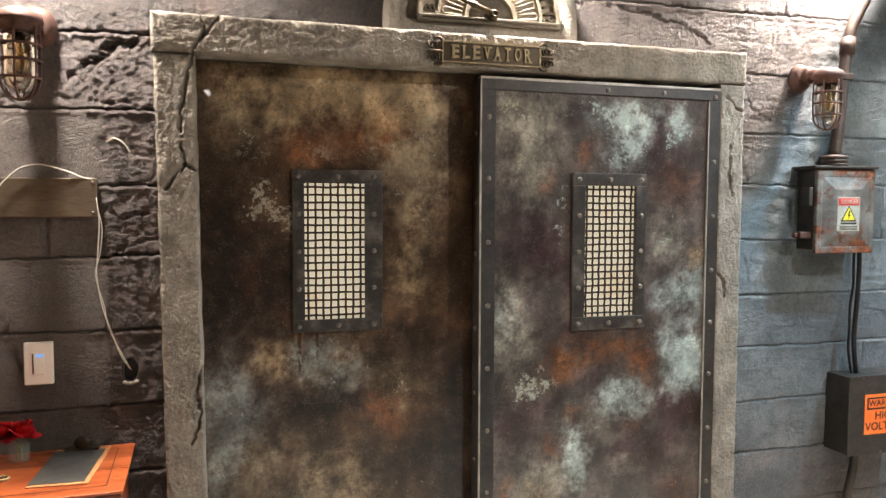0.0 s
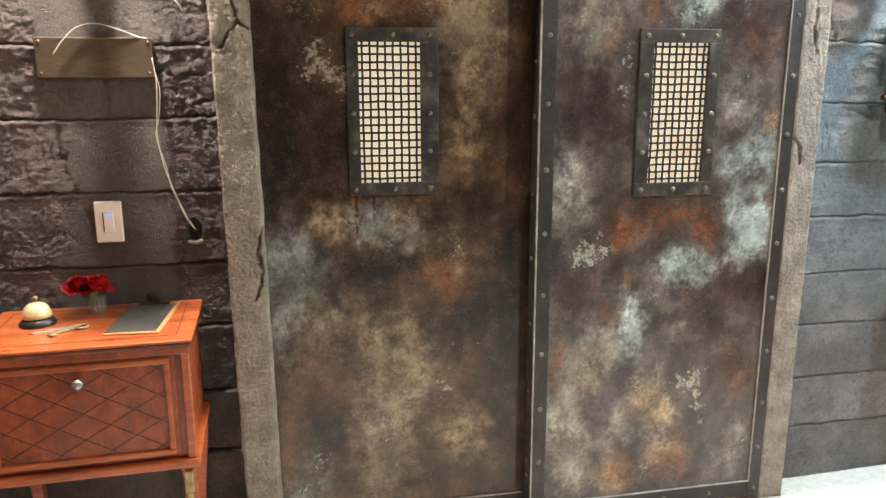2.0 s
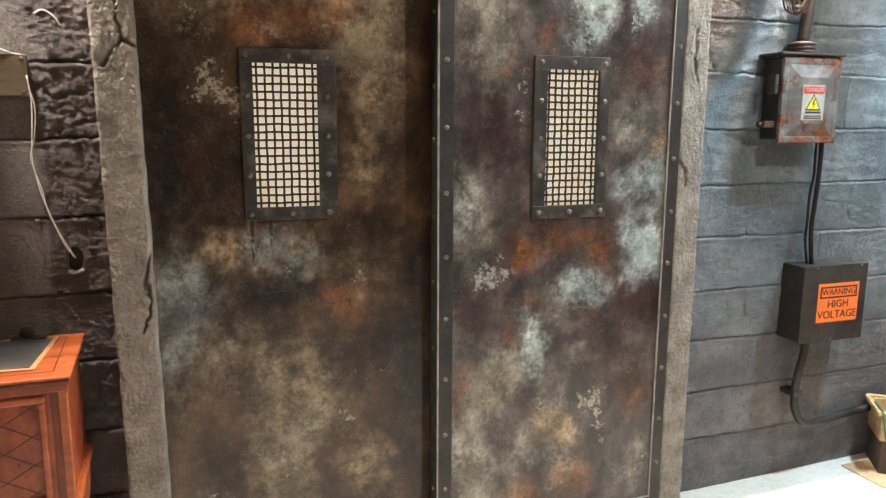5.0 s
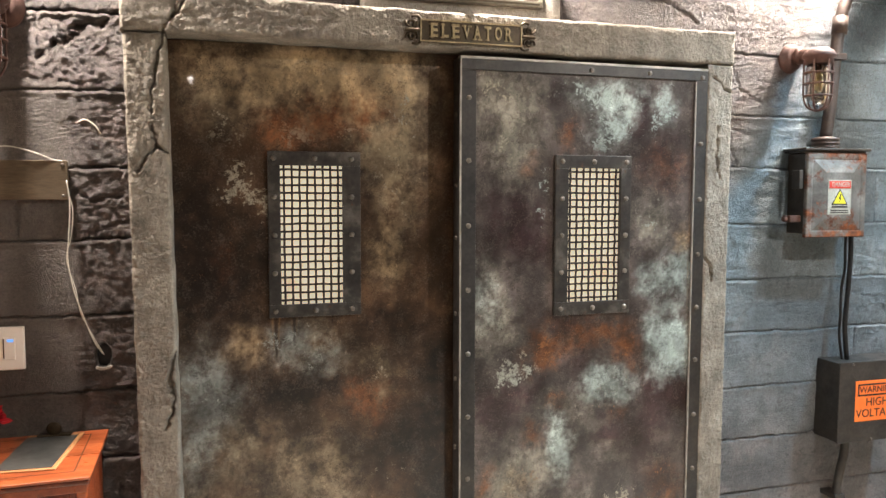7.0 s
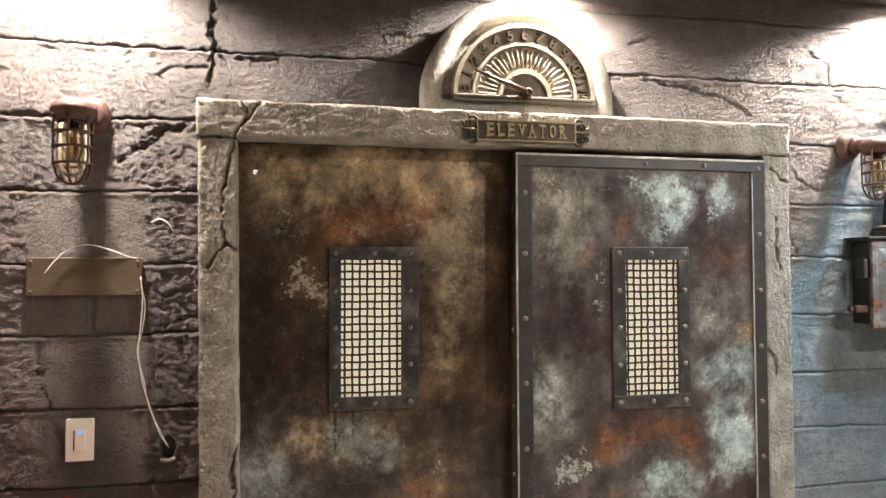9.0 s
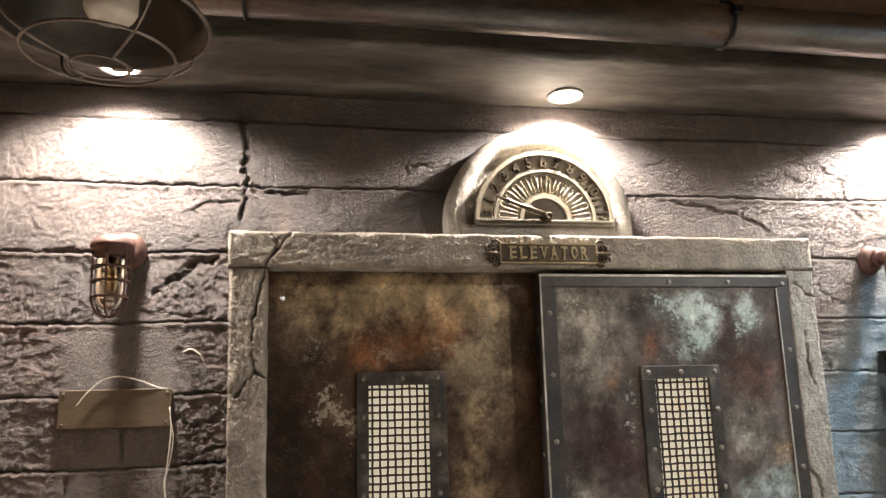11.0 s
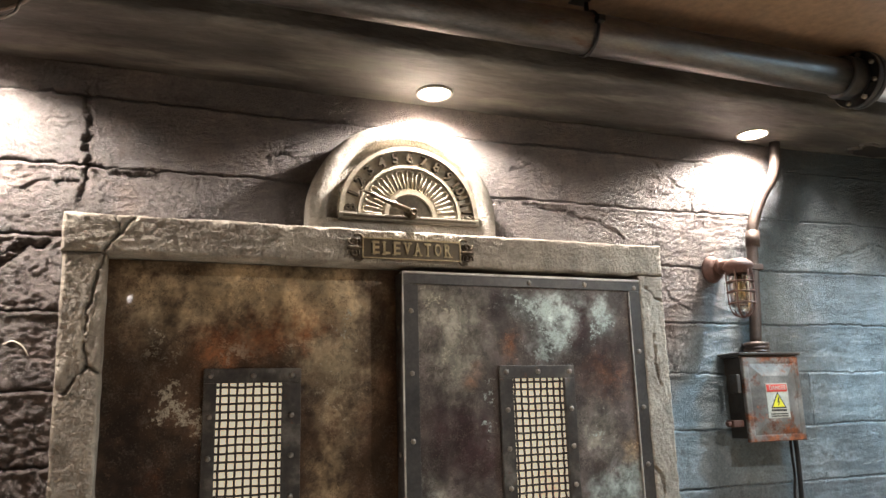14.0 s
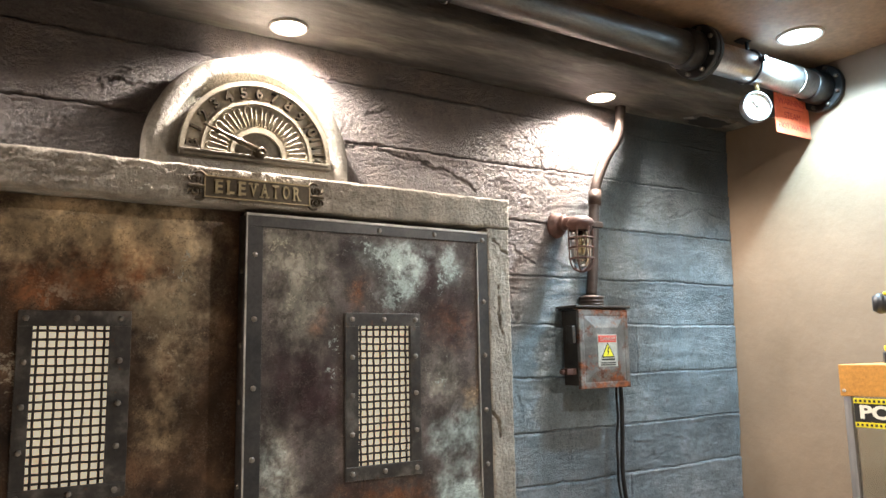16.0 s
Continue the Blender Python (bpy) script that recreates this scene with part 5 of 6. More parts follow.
flange(1.615, 1.637, -1)
flange(1.641, 1.660, 1)
flange(RIGHT - 0.03, RIGHT - 0.006, -1)
part("end_collar", lathed([(PR, RIGHT - 0.13), (PR + 0.008, RIGHT - 0.12), (PR + 0.008, RIGHT - 0.035), (PR, RIGHT - 0.03)], 40, ALONG), BLACK, pp, smooth=True)
for hx in (-0.93, 0.487, 1.94):
    h = part("hanger", tube(bmesh.new(), [(hx, (PR + 0.003) * math.cos(2 * math.pi * k / 32), (PR + 0.003) * math.sin(2 * math.pi * k / 32)) for k in range(32)], 0.005, 8, True), BLACK, pp, smooth=True)
    part("hanger_rod", boxes((hx - 0.006, hx + 0.006, -0.012, 0.0, 0.06, CEIL_Z - PZ - 0.006), bevel=0.002), BLACK, h)
    part("hanger_foot", boxes((hx - 0.05, hx + 0.01, -0.02, 0.02, CEIL_Z - PZ - 0.006, CEIL_Z - PZ), bevel=0.002), BLACK, h)
    part("hanger_lug", boxes((hx - 0.012, hx + 0.012, -0.09, -0.062, 0.0, 0.02), bevel=0.002), BLACK, h)
gd = thing("pressure_gauge", (1.99, PY, HUNG), "round white-faced pressure gauge under the pipe", "gauge")
gm = pose(-0.012, 0, -0.122, 0, 0, -28) @ Matrix.Scale(0.88, 4)
part("stem", tube(bmesh.new(), [(0, 0, -0.02), (0, 0, -0.05)], 0.011, 12), BRASS, gd, smooth=True)
part("case", lathed([(0.0, -0.028), (0.068, -0.028), (0.072, -0.022), (0.072, 0.01), (0.069, 0.014), (0.064, 0.014), (0.063, 0.006)], 36, gm @ FACE), PIPE_BRIGHT, gd, smooth=True)
part("dial_face", lathed([(0.063, 0.006), (0.063, 0.0075), (0.0, 0.0075)], 36, gm @ FACE), WHITE, gd, "white dial face")
ndl = bmesh.new()
tube(ndl, [gm @ Vector((-0.02, -0.0095, 0.028)), gm @ Vector((0.006, -0.0095, -0.008))], 0.0022, 6)
lathe(ndl, [(0.006, 0.0075), (0.006, 0.011), (0, 0.012)], 14, gm @ FACE)
part("needle", ndl, INK, gd)
for k in range(9):
    a = radians(225 - 270 * k / 8)
    part("tick", tube(bmesh.new(), [gm @ Vector((0.047 * math.cos(a), -0.0085, 0.047 * math.sin(a))), gm @ Vector((0.056 * math.cos(a), -0.0085, 0.056 * math.sin(a)))], 0.0014, 5), INK, gd)
REDSIGN = surface("faded_red_sign", ((0.3, (0.62, 0.10, 0.045)), (0.7, (0.7, 0.15, 0.07))), 6, (0.4, 0.6), bumps=0.03)
sg = thing("hanging_sign", (2.345, -0.475, HUNG), "faded orange-red warning sign wired to the pipe", "sign")
part("board", boxes((-0.128, 0.125, -0.0015, 0.0015, -0.172, 0.01), bevel=0.0006), REDSIGN, sg)
for text, size, z in (("WARNING", 0.04, -0.024), ("STEAM", 0.04, -0.086), ("HOT WATER", 0.036, -0.136)):
    share("letters", word_mesh("letters", text, size, 0.0006, RED), sg, pose(-0.003, -0.002, z))
part("rule", boxes((-0.07, 0.08, -0.0026, -0.001, -0.054, -0.05)), RED, sg)
for wx in (-0.1, 0.07):
    part("tie_wire", tube(bmesh.new(), [(wx, PY + 0.475 + (PR + 0.002) * math.cos(2 * math.pi * k / 28), PZ - HUNG + (PR + 0.002) * math.sin(2 * math.pi * k / 28)) for k in range(28)], 0.0016, 5, True), EDGE, sg, smooth=True)
    part("tie_wire", tube(bmesh.new(), [(wx, PY + 0.475 + 0.045, 0.015), (wx, 0.0, 0.004)], 0.0016, 5), EDGE, sg)

# ---- hanging lamp with wire guard ----
SHADE = surface("shade_enamel", ((0.3, (0.014, 0.012, 0.010)), (0.7, (0.045, 0.036, 0.03))), 7, (0.35, 0.55), 0.5, bumps=0.1)
OPAL = plain("opal_glass", (0.62, 0.55, 0.47), 0.35)
GUARD = surface("guard_wire", ((0.3, (0.12, 0.1, 0.085)), (0.7, (0.28, 0.24, 0.21))), 30, (0.3, 0.5), 0.8, bumps=0.05)
PX, PYL, PZL, SR = -1.125, -1.115, 2.318, 0.183
pl = thing("pendant_lamp", (PX, PYL, PZL), "unlit dark metal pendant lamp with wire guard and opal globe", "pendant lamp")
part("shade", lathed([(SR, 0), (SR + 0.003, 0.004), (SR - 0.012, 0.03), (SR - 0.05, 0.08), (0.07, 0.12), (0.05, 0.13), (0.05, 0.2), (0.0, 0.2), (0.0, 0.196), (0.046, 0.196), (0.046, 0.126), (0.068, 0.116), (SR - 0.053, 0.076), (SR - 0.016, 0.027), (SR - 0.003, 0.001), (SR, 0)], 48, caps=False), SHADE, pl, smooth=True)
part("globe", lathed([(0.03, 0.12), (0.045, 0.1), (0.048, 0.07), (0.047, 0.02), (0.04, 0.006), (0.02, 0.0), (0.0, -0.001)], 28, pose(0.01, 0.01, 0.012)), OPAL, pl, "frosted opal globe", smooth=True)
part("rod", tube(bmesh.new(), [(0, 0, 0.19), (0, 0, CEIL_Z - PZL)], 0.009, 10), BLACK, pl, smooth=True)
part("canopy", lathed([(0.06, CEIL_Z - PZL), (0.06, CEIL_Z - PZL - 0.012), (0.03, CEIL_Z - PZL - 0.03), (0, CEIL_Z - PZL - 0.03)], 28), BLACK, pl, smooth=True)
gr = part("guard", tube(bmesh.new(), [((SR + 0.004) * math.cos(2 * math.pi * k / 48), (SR + 0.004) * math.sin(2 * math.pi * k / 48), 0.0) for k in range(48)], 0.004, 8, True), GUARD, pl, "bent steel wire guard", smooth=True)
part("guard_ring", tube(bmesh.new(), [(0.128 * math.cos(2 * math.pi * k / 44), 0.128 * math.sin(2 * math.pi * k / 44), -0.062) for k in range(44)], 0.003, 7, True), GUARD, gr, smooth=True)
part("guard_ring", tube(bmesh.new(), [(0.05 * math.cos(2 * math.pi * k / 30), 0.05 * math.sin(2 * math.pi * k / 30), -0.085) for k in range(30)], 0.003, 7, True), GUARD, gr, smooth=True)
for k in range(4):
    a = radians(38 + 90 * k)
    c, s = math.cos(a), math.sin(a)
    part("guard_bar", tube(bmesh.new(), smooth_line([(SR * c, SR * s, 0), (0.172 * c, 0.172 * s, -0.03), (0.128 * c, 0.128 * s, -0.062), (0.05 * c, 0.05 * s, -0.085)], 6), 0.003, 7), GUARD, gr, smooth=True)
part("guard_clamp", boxes((-0.03, 0.012, SR - 0.004, SR + 0.012, -0.006, 0.012), bevel=0.002), GUARD, gr)

# ---- writing desk ----
CHERRY_WORN = surface("chipped_dark_cherry", ((0.3, (0.06, 0.012, 0.006)), (0.5, (0.13, 0.028, 0.010)), (0.66, (0.24, 0.06, 0.022))), 22, (0.3, 0.5), bumps=0.2, coat=0.3, spots=((0.5, 0.28, 0.14), 0.68))
dk = thing("writing_desk", (-1.353, -0.226, 0), "small reddish cherry desk with latticed drop front", "desk", turn=2.2)
HW, DF, DB = 0.288, -0.205, 0.195
part("top", boxes((-HW, HW, DF, DB, 0.879, 0.887), bevel=0.003), CHERRY, dk, "worn cherry top board")
part("edge_band", boxes((-HW + 0.002, HW - 0.002, DF + 0.002, DB - 0.002, 0.866, 0.8785), bevel=0.004), CHERRY_WORN, dk, "dark chipped edge band")
part("top_inlay", boxes((-HW + 0.045, HW - 0.045, DF + 0.05, DF + 0.053, 0.8872, 0.8876), (-HW + 0.045, HW - 0.045, DB - 0.04, DB - 0.037, 0.8872, 0.8876), (-HW + 0.042, -HW + 0.045, DF + 0.05, DB - 0.037, 0.8872, 0.8876),
                        (HW - 0.045, HW - 0.042, DF + 0.05, DB - 0.037, 0.8872, 0.8876)), GROOVE, dk)
part("apron", boxes((-HW + 0.008, HW - 0.008, DF + 0.005, DF + 0.02, 0.846, 0.868), bevel=0.003), CHERRY_DARK, dk)
part("case", boxes((-HW + 0.02, HW - 0.02, DF + 0.02, DB - 0.005, 0.54, 0.868), bevel=0.004), CHERRY_DARK, dk)
for sx in (-1, 1):
    part("corner_post", boxes((sx * (HW - 0.022) - 0.012, sx * (HW - 0.022) + 0.012, DF + 0.008, DF + 0.03, 0.54, 0.867), bevel=0.004), CHERRY, dk)
dr = part("drop_front", boxes((-HW + 0.05, HW - 0.05, DF + 0.012, DF + 0.03, 0.552, 0.845), bevel=0.003), CHERRY_DARK, dk, "latticed drop-front panel")
pw = HW - 0.062
part("moulding", boxes((-pw, pw, DF + 0.002, DF + 0.014, 0.822, 0.838), (-pw, pw, DF + 0.002, DF + 0.014, 0.558, 0.574), (-pw, -pw + 0.016, DF + 0.002, DF + 0.014, 0.574, 0.822), (pw - 0.016, pw, DF + 0.002, DF + 0.014, 0.574, 0.822), bevel=0.004), CHERRY, dr)
x0, x1, z0, z1 = -pw + 0.018, pw - 0.018, 0.576, 0.820
for sgn in (-1, 1):
    for k in range(-9, 10):
        # lattice lines at a slope, clipped to the panel
        c0 = k * 0.128
        ends = []
        for px in (x0, x1):
            z = 0.698 + sgn * 0.58 * (px - c0)
            if z0 <= z <= z1:
                ends.append((px, z))
        for zz in (z0, z1):
            px = c0 + (zz - 0.698) / (sgn * 0.58)
            if x0 < px < x1:
                ends.append((px, zz))
        if len(ends) >= 2:
            (ax, az), (bx, bz) = ends[0], ends[1]
            part("lattice_line", tube(bmesh.new(), [(ax, DF + 0.012, az), (bx, DF + 0.012, bz)], 0.0013, 5), GROOVE, dr)
part("knob", lathed([(0.007, 0), (0.006, 0.012), (0.013, 0.018), (0.0145, 0.026), (0.009, 0.032), (0, 0.033)], 18, pose(0, DF + 0.013, 0.79) @ FACE), PIPE_BRIGHT, dr, "round nickel knob", smooth=True)
part("base_moulding", boxes((-HW + 0.002, HW - 0.002, DF - 0.002, DB, 0.515, 0.54), bevel=0.006), CHERRY, dk)
for sx in (-1, 1):
    for y, foot in ((DF + 0.03, -0.02), (DB - 0.03, 0.015)):
        cx = sx * (HW - 0.035)
        line = smooth_line([(cx, y, 0.52), (cx + sx * 0.004, y + foot * 0.1, 0.44), (cx - sx * 0.012, y, 0.25), (cx - sx * 0.012, y, 0.1), (cx + sx * 0.002, y + foot, 0.0)], 6)
        leg = part("leg", tube(bmesh.new(), line, 0.02, 4, radii=[0.030 - 0.012 * min(1, i / 16) for i in range(len(line))]), CHERRY, dk)
        if y < 0:
            part("brass_mount", boxes((cx - 0.012, cx + 0.012, y - 0.032, y - 0.02, 0.44, 0.505), (cx - 0.007, cx + 0.007, y - 0.03, y - 0.02, 0.41, 0.44), bevel=0.004), BRASS, leg, "tarnished brass corner mount")
part("stretcher", boxes((-HW + 0.03, HW - 0.03, DB - 0.045, DB - 0.025, 0.50, 0.52), bevel=0.003), CHERRY_DARK, dk)

# ---- on the desk ----
TOP = 0.887
CREAM = surface("worn_brass_dome", ((0.3, (0.50, 0.40, 0.19)), (0.7, (0.68, 0.58, 0.34))), 20, (0.3, 0.45), 0.2, bumps=0.03)
bell = thing("desk_bell", (-1.503, -0.195, TOP), "brass call bell on a black base", "bell")
part("base", lathed([(0.048, 0), (0.049, 0.006), (0.044, 0.014), (0.036, 0.02), (0.0, 0.021)], 32), BLACK, bell, smooth=True)
part("dome", lathed([(0.037, 0.022), (0.0385, 0.026), (0.037, 0.036), (0.032, 0.05), (0.022, 0.06), (0.008, 0.065), (0, 0.066)], 32), CREAM, bell, smooth=True)
part("button", lathed([(0.003, 0.066), (0.003, 0.074), (0.007, 0.076), (0.007, 0.08), (0, 0.083)], 14), BRASS, bell, smooth=True)

PETAL = surface("rose_petal", ((0.3, (0.42, 0.006, 0.012)), (0.7, (0.66, 0.02, 0.03))), 20, (0.45, 0.65), bumps=0.1)
STEM = surface("rose_stem", ((0.3, (0.16, 0.19, 0.06)), (0.7, (0.30, 0.31, 0.13))), 25, (0.5, 0.7), bumps=0.1)
vs = thing("rose_vase", (-1.364, -0.118, TOP), "small glass tumbler holding two red roses", "vase")
part("tumbler", lathed([(0.0, 0.0), (0.024, 0.0), (0.026, 0.004), (0.030, 0.068), (0.0285, 0.068), (0.0245, 0.008), (0.0, 0.007)], 28), THIN, vs, smooth=True)


def rose(cx, cy, cz, lean, seed):
    rnd = random.Random(seed)
    fl = new("rose")
    fl.parent = vs
    fl.matrix_local = pose(cx, cy, cz, lean[0], lean[1], seed * 40) @ Matrix.Scale(1.5, 4)
    for k in range(30):
        ring = k / 29
        r, h, flare = 0.0035 + 0.0165 * ring, 0.031 - 0.011 * ring, 0.001 + 0.012 * ring ** 2
        span = 1.25 - 0.35 * ring
        bm = bmesh.new()
        rows = []
        for j in range(6):
            v = j / 5
            row = []
            for i in range(7):
                u = i / 6 * 2 - 1
                edge = 1 - 0.22 * abs(u) ** 2.5 * v
                rad = r * (0.35 + 0.75 * math.sin(min(1.0, v * 1.25) * math.pi / 2)) + flare * v ** 4 * (1 - 0.4 * abs(u)) + 0.0012 * noise.noise((u * 2, v * 2, k + seed * 9))
                rad *= 1 - 0.45 * v ** 2 * (1 - ring) ** 0.7
                th = span * u * (0.35 + 0.65 * math.sin(math.pi * (0.18 + 0.62 * v)))
                row.append(bm.verts.new((rad * math.sin(th), -rad * math.cos(th), h * v * edge - 0.009 * ring - 0.004 * ring * v ** 5)))
            rows.append(row)
        for a, b in zip(rows, rows[1:]):
            for i in range(6):
                bm.faces.new((a[i], a[i + 1], b[i + 1], b[i]))
        bmesh.ops.solidify(bm, geom=bm.faces[:], thickness=0.0006)
        ob = part("petal", bm, PETAL, fl, smooth=True)
        ob.matrix_local = pose(0, 0, 0, rnd.uniform(-5, 5), rnd.uniform(-5, 5), k * 137.5 + rnd.uniform(-15, 15))
    return fl


rose(-0.040, -0.012, 0.085, (26, -14, 0), 1)
rose(0.012, -0.014, 0.087, (30, 6, 0), 2)
bm = bmesh.new()
tube(bm, smooth_line([(0.008, 0, 0.01), (0.002, -0.004, 0.05), (-0.036, -0.010, 0.076)], 5), 0.0025, 6)
tube(bm, smooth_line([(-0.008, 0.004, 0.01), (0.0, 0.0, 0.05), (0.008, -0.010, 0.078)], 5), 0.0025, 6)
part("stems", bm, STEM, vs, smooth=True)

SLATE = surface("slate_sheet", ((0.3, (0.038, 0.037, 0.034)), (0.7, (0.085, 0.082, 0.075))), 8, (0.3, 0.5), bumps=0.05)
BOARD = surface("board_wood", ((0.3, (0.36, 0.15, 0.055)), (0.7, (0.55, 0.27, 0.11))), 8, (0.4, 0.6), bumps=0.08, stretch=(6, 1, 6))
cl = thing("clipboard", (-1.212, -0.195, TOP), "wooden clipboard holding a dark slate sheet", "clipboard", turn=-3)
part("board", boxes((-0.078, 0.070, -0.150, 0.150, 0, 0.004), bevel=0.0015), BOARD, cl)
part("sheet", boxes((-0.076, 0.058, -0.138, 0.126, 0.004, 0.0055)), SLATE, cl, "dark slate sheet")
cp = part("clip", boxes((-0.05, 0.04, 0.118, 0.146, 0.0056, 0.010), bevel=0.0015), BRONZE, cl, "tarnished brass clip")
part("thumb_plate", lathed([(0.0, 0.0), (0.019, 0.0), (0.021, 0.002), (0.019, 0.004), (0.008, 0.007), (0.0, 0.008)], 22, pose(-0.006, 0.128, 0.026) @ FACE), BRONZE, cp, smooth=True)
ky = thing("old_key", (-1.405, -0.285, TOP), "tarnished brass skeleton key", "key", turn=42)
bm = bmesh.new()
tube(bm, [(-0.05, 0, 0.004), (0.03, 0, 0.004)], 0.0035, 8)
tube(bm, [(0.045 + 0.016 * math.cos(2 * math.pi * k / 18), 0.016 * math.sin(2 * math.pi * k / 18), 0.004) for k in range(18)], 0.0035, 7, True)
box(bm, -0.048, -0.03, -0.016, 0.0, 0.002, 0.006)
part("key_body", bm, BRASS, ky, smooth=True)
BLADE = surface("dull_blade", ((0.3, (0.20, 0.15, 0.11)), (0.7, (0.34, 0.27, 0.21))), 30, (0.5, 0.7), 0.0, bumps=0.1)
op = thing("letter_opener", (-1.44, -0.262, TOP), "dull steel letter opener with a worn blade", "letter opener", turn=28)
bm = bmesh.new()
outline = ((-0.065, 0.0), (-0.05, -0.009), (0.03, -0.011), (0.055, -0.004), (0.055, 0.004), (0.03, 0.009), (-0.05, 0.007))
low, high = [bm.verts.new((x, y, 0.0005)) for x, y in outline], [bm.verts.new((x, y * 0.85, 0.0035)) for x, y in outline]
for i in range(len(outline)):
    j = (i + 1) % len(outline)
    bm.faces.new((low[i], low[j], high[j], high[i]))
bm.faces.new(high)
bm.faces.new(low)
bmesh.ops.recalc_face_normals(bm, faces=bm.faces)
part("blade", bm, BLADE, op)

# ---- by the right wall: popcorn machine with a drill on top ----
AMBERW = surface("ochre_panel", ((0.3, (0.42, 0.19, 0.035)), (0.7, (0.52, 0.26, 0.055))), 3, (0.4, 0.6), bumps=0.05)
ALU = surface("aluminium", ((0.3, (0.42, 0.42, 0.43)), (0.7, (0.58, 0.58, 0.6))), 10, (0.3, 0.45), 0.9, bumps=0.03, stretch=(1, 1, 0.1))
CARD = surface("cardboard", ((0.3, (0.36, 0.24, 0.13)), (0.7, (0.48, 0.33, 0.19))), 6, (0.7, 0.9), bumps=0.1)
FYELLOW = plain("film_yellow", (0.72, 0.62, 0.02), 0.5)
MX, MY, MW, MD = 1.80, -0.897, 0.50, 0.42  # front left corner; the front faces -x
pm = thing("popcorn_machine", (MX, MY, 0), "popcorn machine with ochre top and glass sides", "popcorn machine")
part("top_box", boxes((0, MD, -MW, 0, 1.417, 1.522), bevel=0.003), AMBERW, pm, "ochre painted top")
for y in (-0.02, -MW + 0.005):
    for x in (0.006, MD - 0.03):
        part("post", boxes((x, x + 0.024, y - 0.012, y + 0.014, 0.86, 1.417), bevel=0.002), ALU, pm, "aluminium corner post")
part("pane", boxes((0.012, 0.016, -MW + 0.02, -0.035, 0.86, 1.33)), CLEAR, pm, "clear front pane")
part("pane", boxes((0.03, MD - 0.03, -0.012, -0.008, 0.86, 1.417)), CLEAR, pm, "clear side pane")
part("pane", boxes((MD - 0.016, MD - 0.012, -MW + 0.02, -0.035, 0.86, 1.417)), CLEAR, pm, "clear back pane")
part("kettle", lathed([(0.0, 0.0), (0.06, 0.0), (0.075, 0.02), (0.075, 0.1), (0.068, 0.108), (0.0, 0.11)], 24, pose(0.2, -0.26, 1.22)), BLACK, pm, "dark hanging kettle", smooth=True)
part("base_cabinet", boxes((0, MD, -MW, 0, 0.10, 0.86), bevel=0.006), AMBERW, pm)
for x in (0.06, MD - 0.06):
    for y in (-0.06, -MW + 0.06):
        part("castor", lathed([(0.0, 0.0), (0.03, 0.0), (0.03, 0.1), (0, 0.1)], 16, pose(x, y, 0)), BLACK, pm)
part("screw", lathed([(0.006, 0), (0.006, 0.003), (0, 0.004)], 12, pose(0, -0.015, 1.435) @ Matrix.Rotation(radians(-90), 4, "Y")), EDGE, pm)
sgn = part("film_sign", boxes((-0.004, -0.001, -MW + 0.045, -0.045, 1.318, 1.412)), INK, pm, "film-strip popcorn sign")
part("film_border", boxes((-0.0055, -0.004, -MW + 0.045, -0.045, 1.395, 1.412), (-0.0055, -0.004, -MW + 0.045, -0.045, 1.318, 1.335)), FYELLOW, sgn, "yellow film border")
ph = mesh_of("sprocket_hole", boxes((-0.0005, 0.0005, -0.0038, 0.0038, -0.004, 0.004)), INK)
for k in range(27):
    for z in (1.4035, 1.3265):
        share("sprocket_hole", ph, sgn, pose(-0.006, -0.054 - k * 0.015, z))
CREAMW = plain("letter_cream", (0.75, 0.72, 0.62), 0.5)
wm = word_mesh("letters", "POPCORN", 0.058, 0.0008, CREAMW, 0.0022)
wm.transform(Matrix.Diagonal((1.36, 1, 1, 1)))
share("letters", wm, sgn, pose(-0.006, -MW / 2, 1.366, 0, 0, -90))

TOOLY, TOOLB = plain("tool_yellow", (0.72, 0.55, 0.02), 0.45), plain("tool_black", (0.02, 0.021, 0.025), 0.5)
dl = thing("cordless_drill", (MX + 0.10, MY - 0.165, 1.522), "yellow and black cordless drill standing on its battery", "drill", turn=-58)
part("battery", boxes((-0.055, 0.06, -0.035, 0.035, 0.0, 0.042), bevel=0.008), TOOLB, dl)
part("battery_band", boxes((-0.05, 0.055, -0.033, 0.033, 0.042, 0.062), bevel=0.005), TOOLY, dl, "yellow battery foot")
part("grip", tube(bmesh.new(), smooth_line([(0.0, 0, 0.055), (0.004, 0, 0.1), (0.012, 0, 0.15), (0.018, 0, 0.185)], 5), 0.02, 14), TOOLB, dl, smooth=True)
part("motor_body", lathed([(0.0, -0.075), (0.026, -0.075), (0.032, -0.06), (0.033, 0.02), (0.028, 0.045), (0.0, 0.045)], 24, pose(0.01, 0, 0.2) @ Matrix.Rotation(radians(90), 4, "Y")), TOOLB, dl, smooth=True)
part("motor_shell", boxes((-0.04, 0.05, -0.02, 0.02, 0.226, 0.238), bevel=0.004), TOOLY, dl, "yellow shell on top")
part("chuck", lathed([(0.024, 0.045), (0.024, 0.07), (0.018, 0.085), (0.008, 0.095), (0, 0.095)], 20, pose(0.01, 0, 0.2) @ Matrix.Rotation(radians(90), 4, "Y")), TOOLB, dl, smooth=True)
part("rear_cap", lathed([(0.0, -0.082), (0.024, -0.082), (0.034, -0.066), (0.034, -0.05), (0.0, -0.05)], 20, pose(0.01, 0, 0.2) @ Matrix.Rotation(radians(90), 4, "Y")), TOOLB, dl, smooth=True)

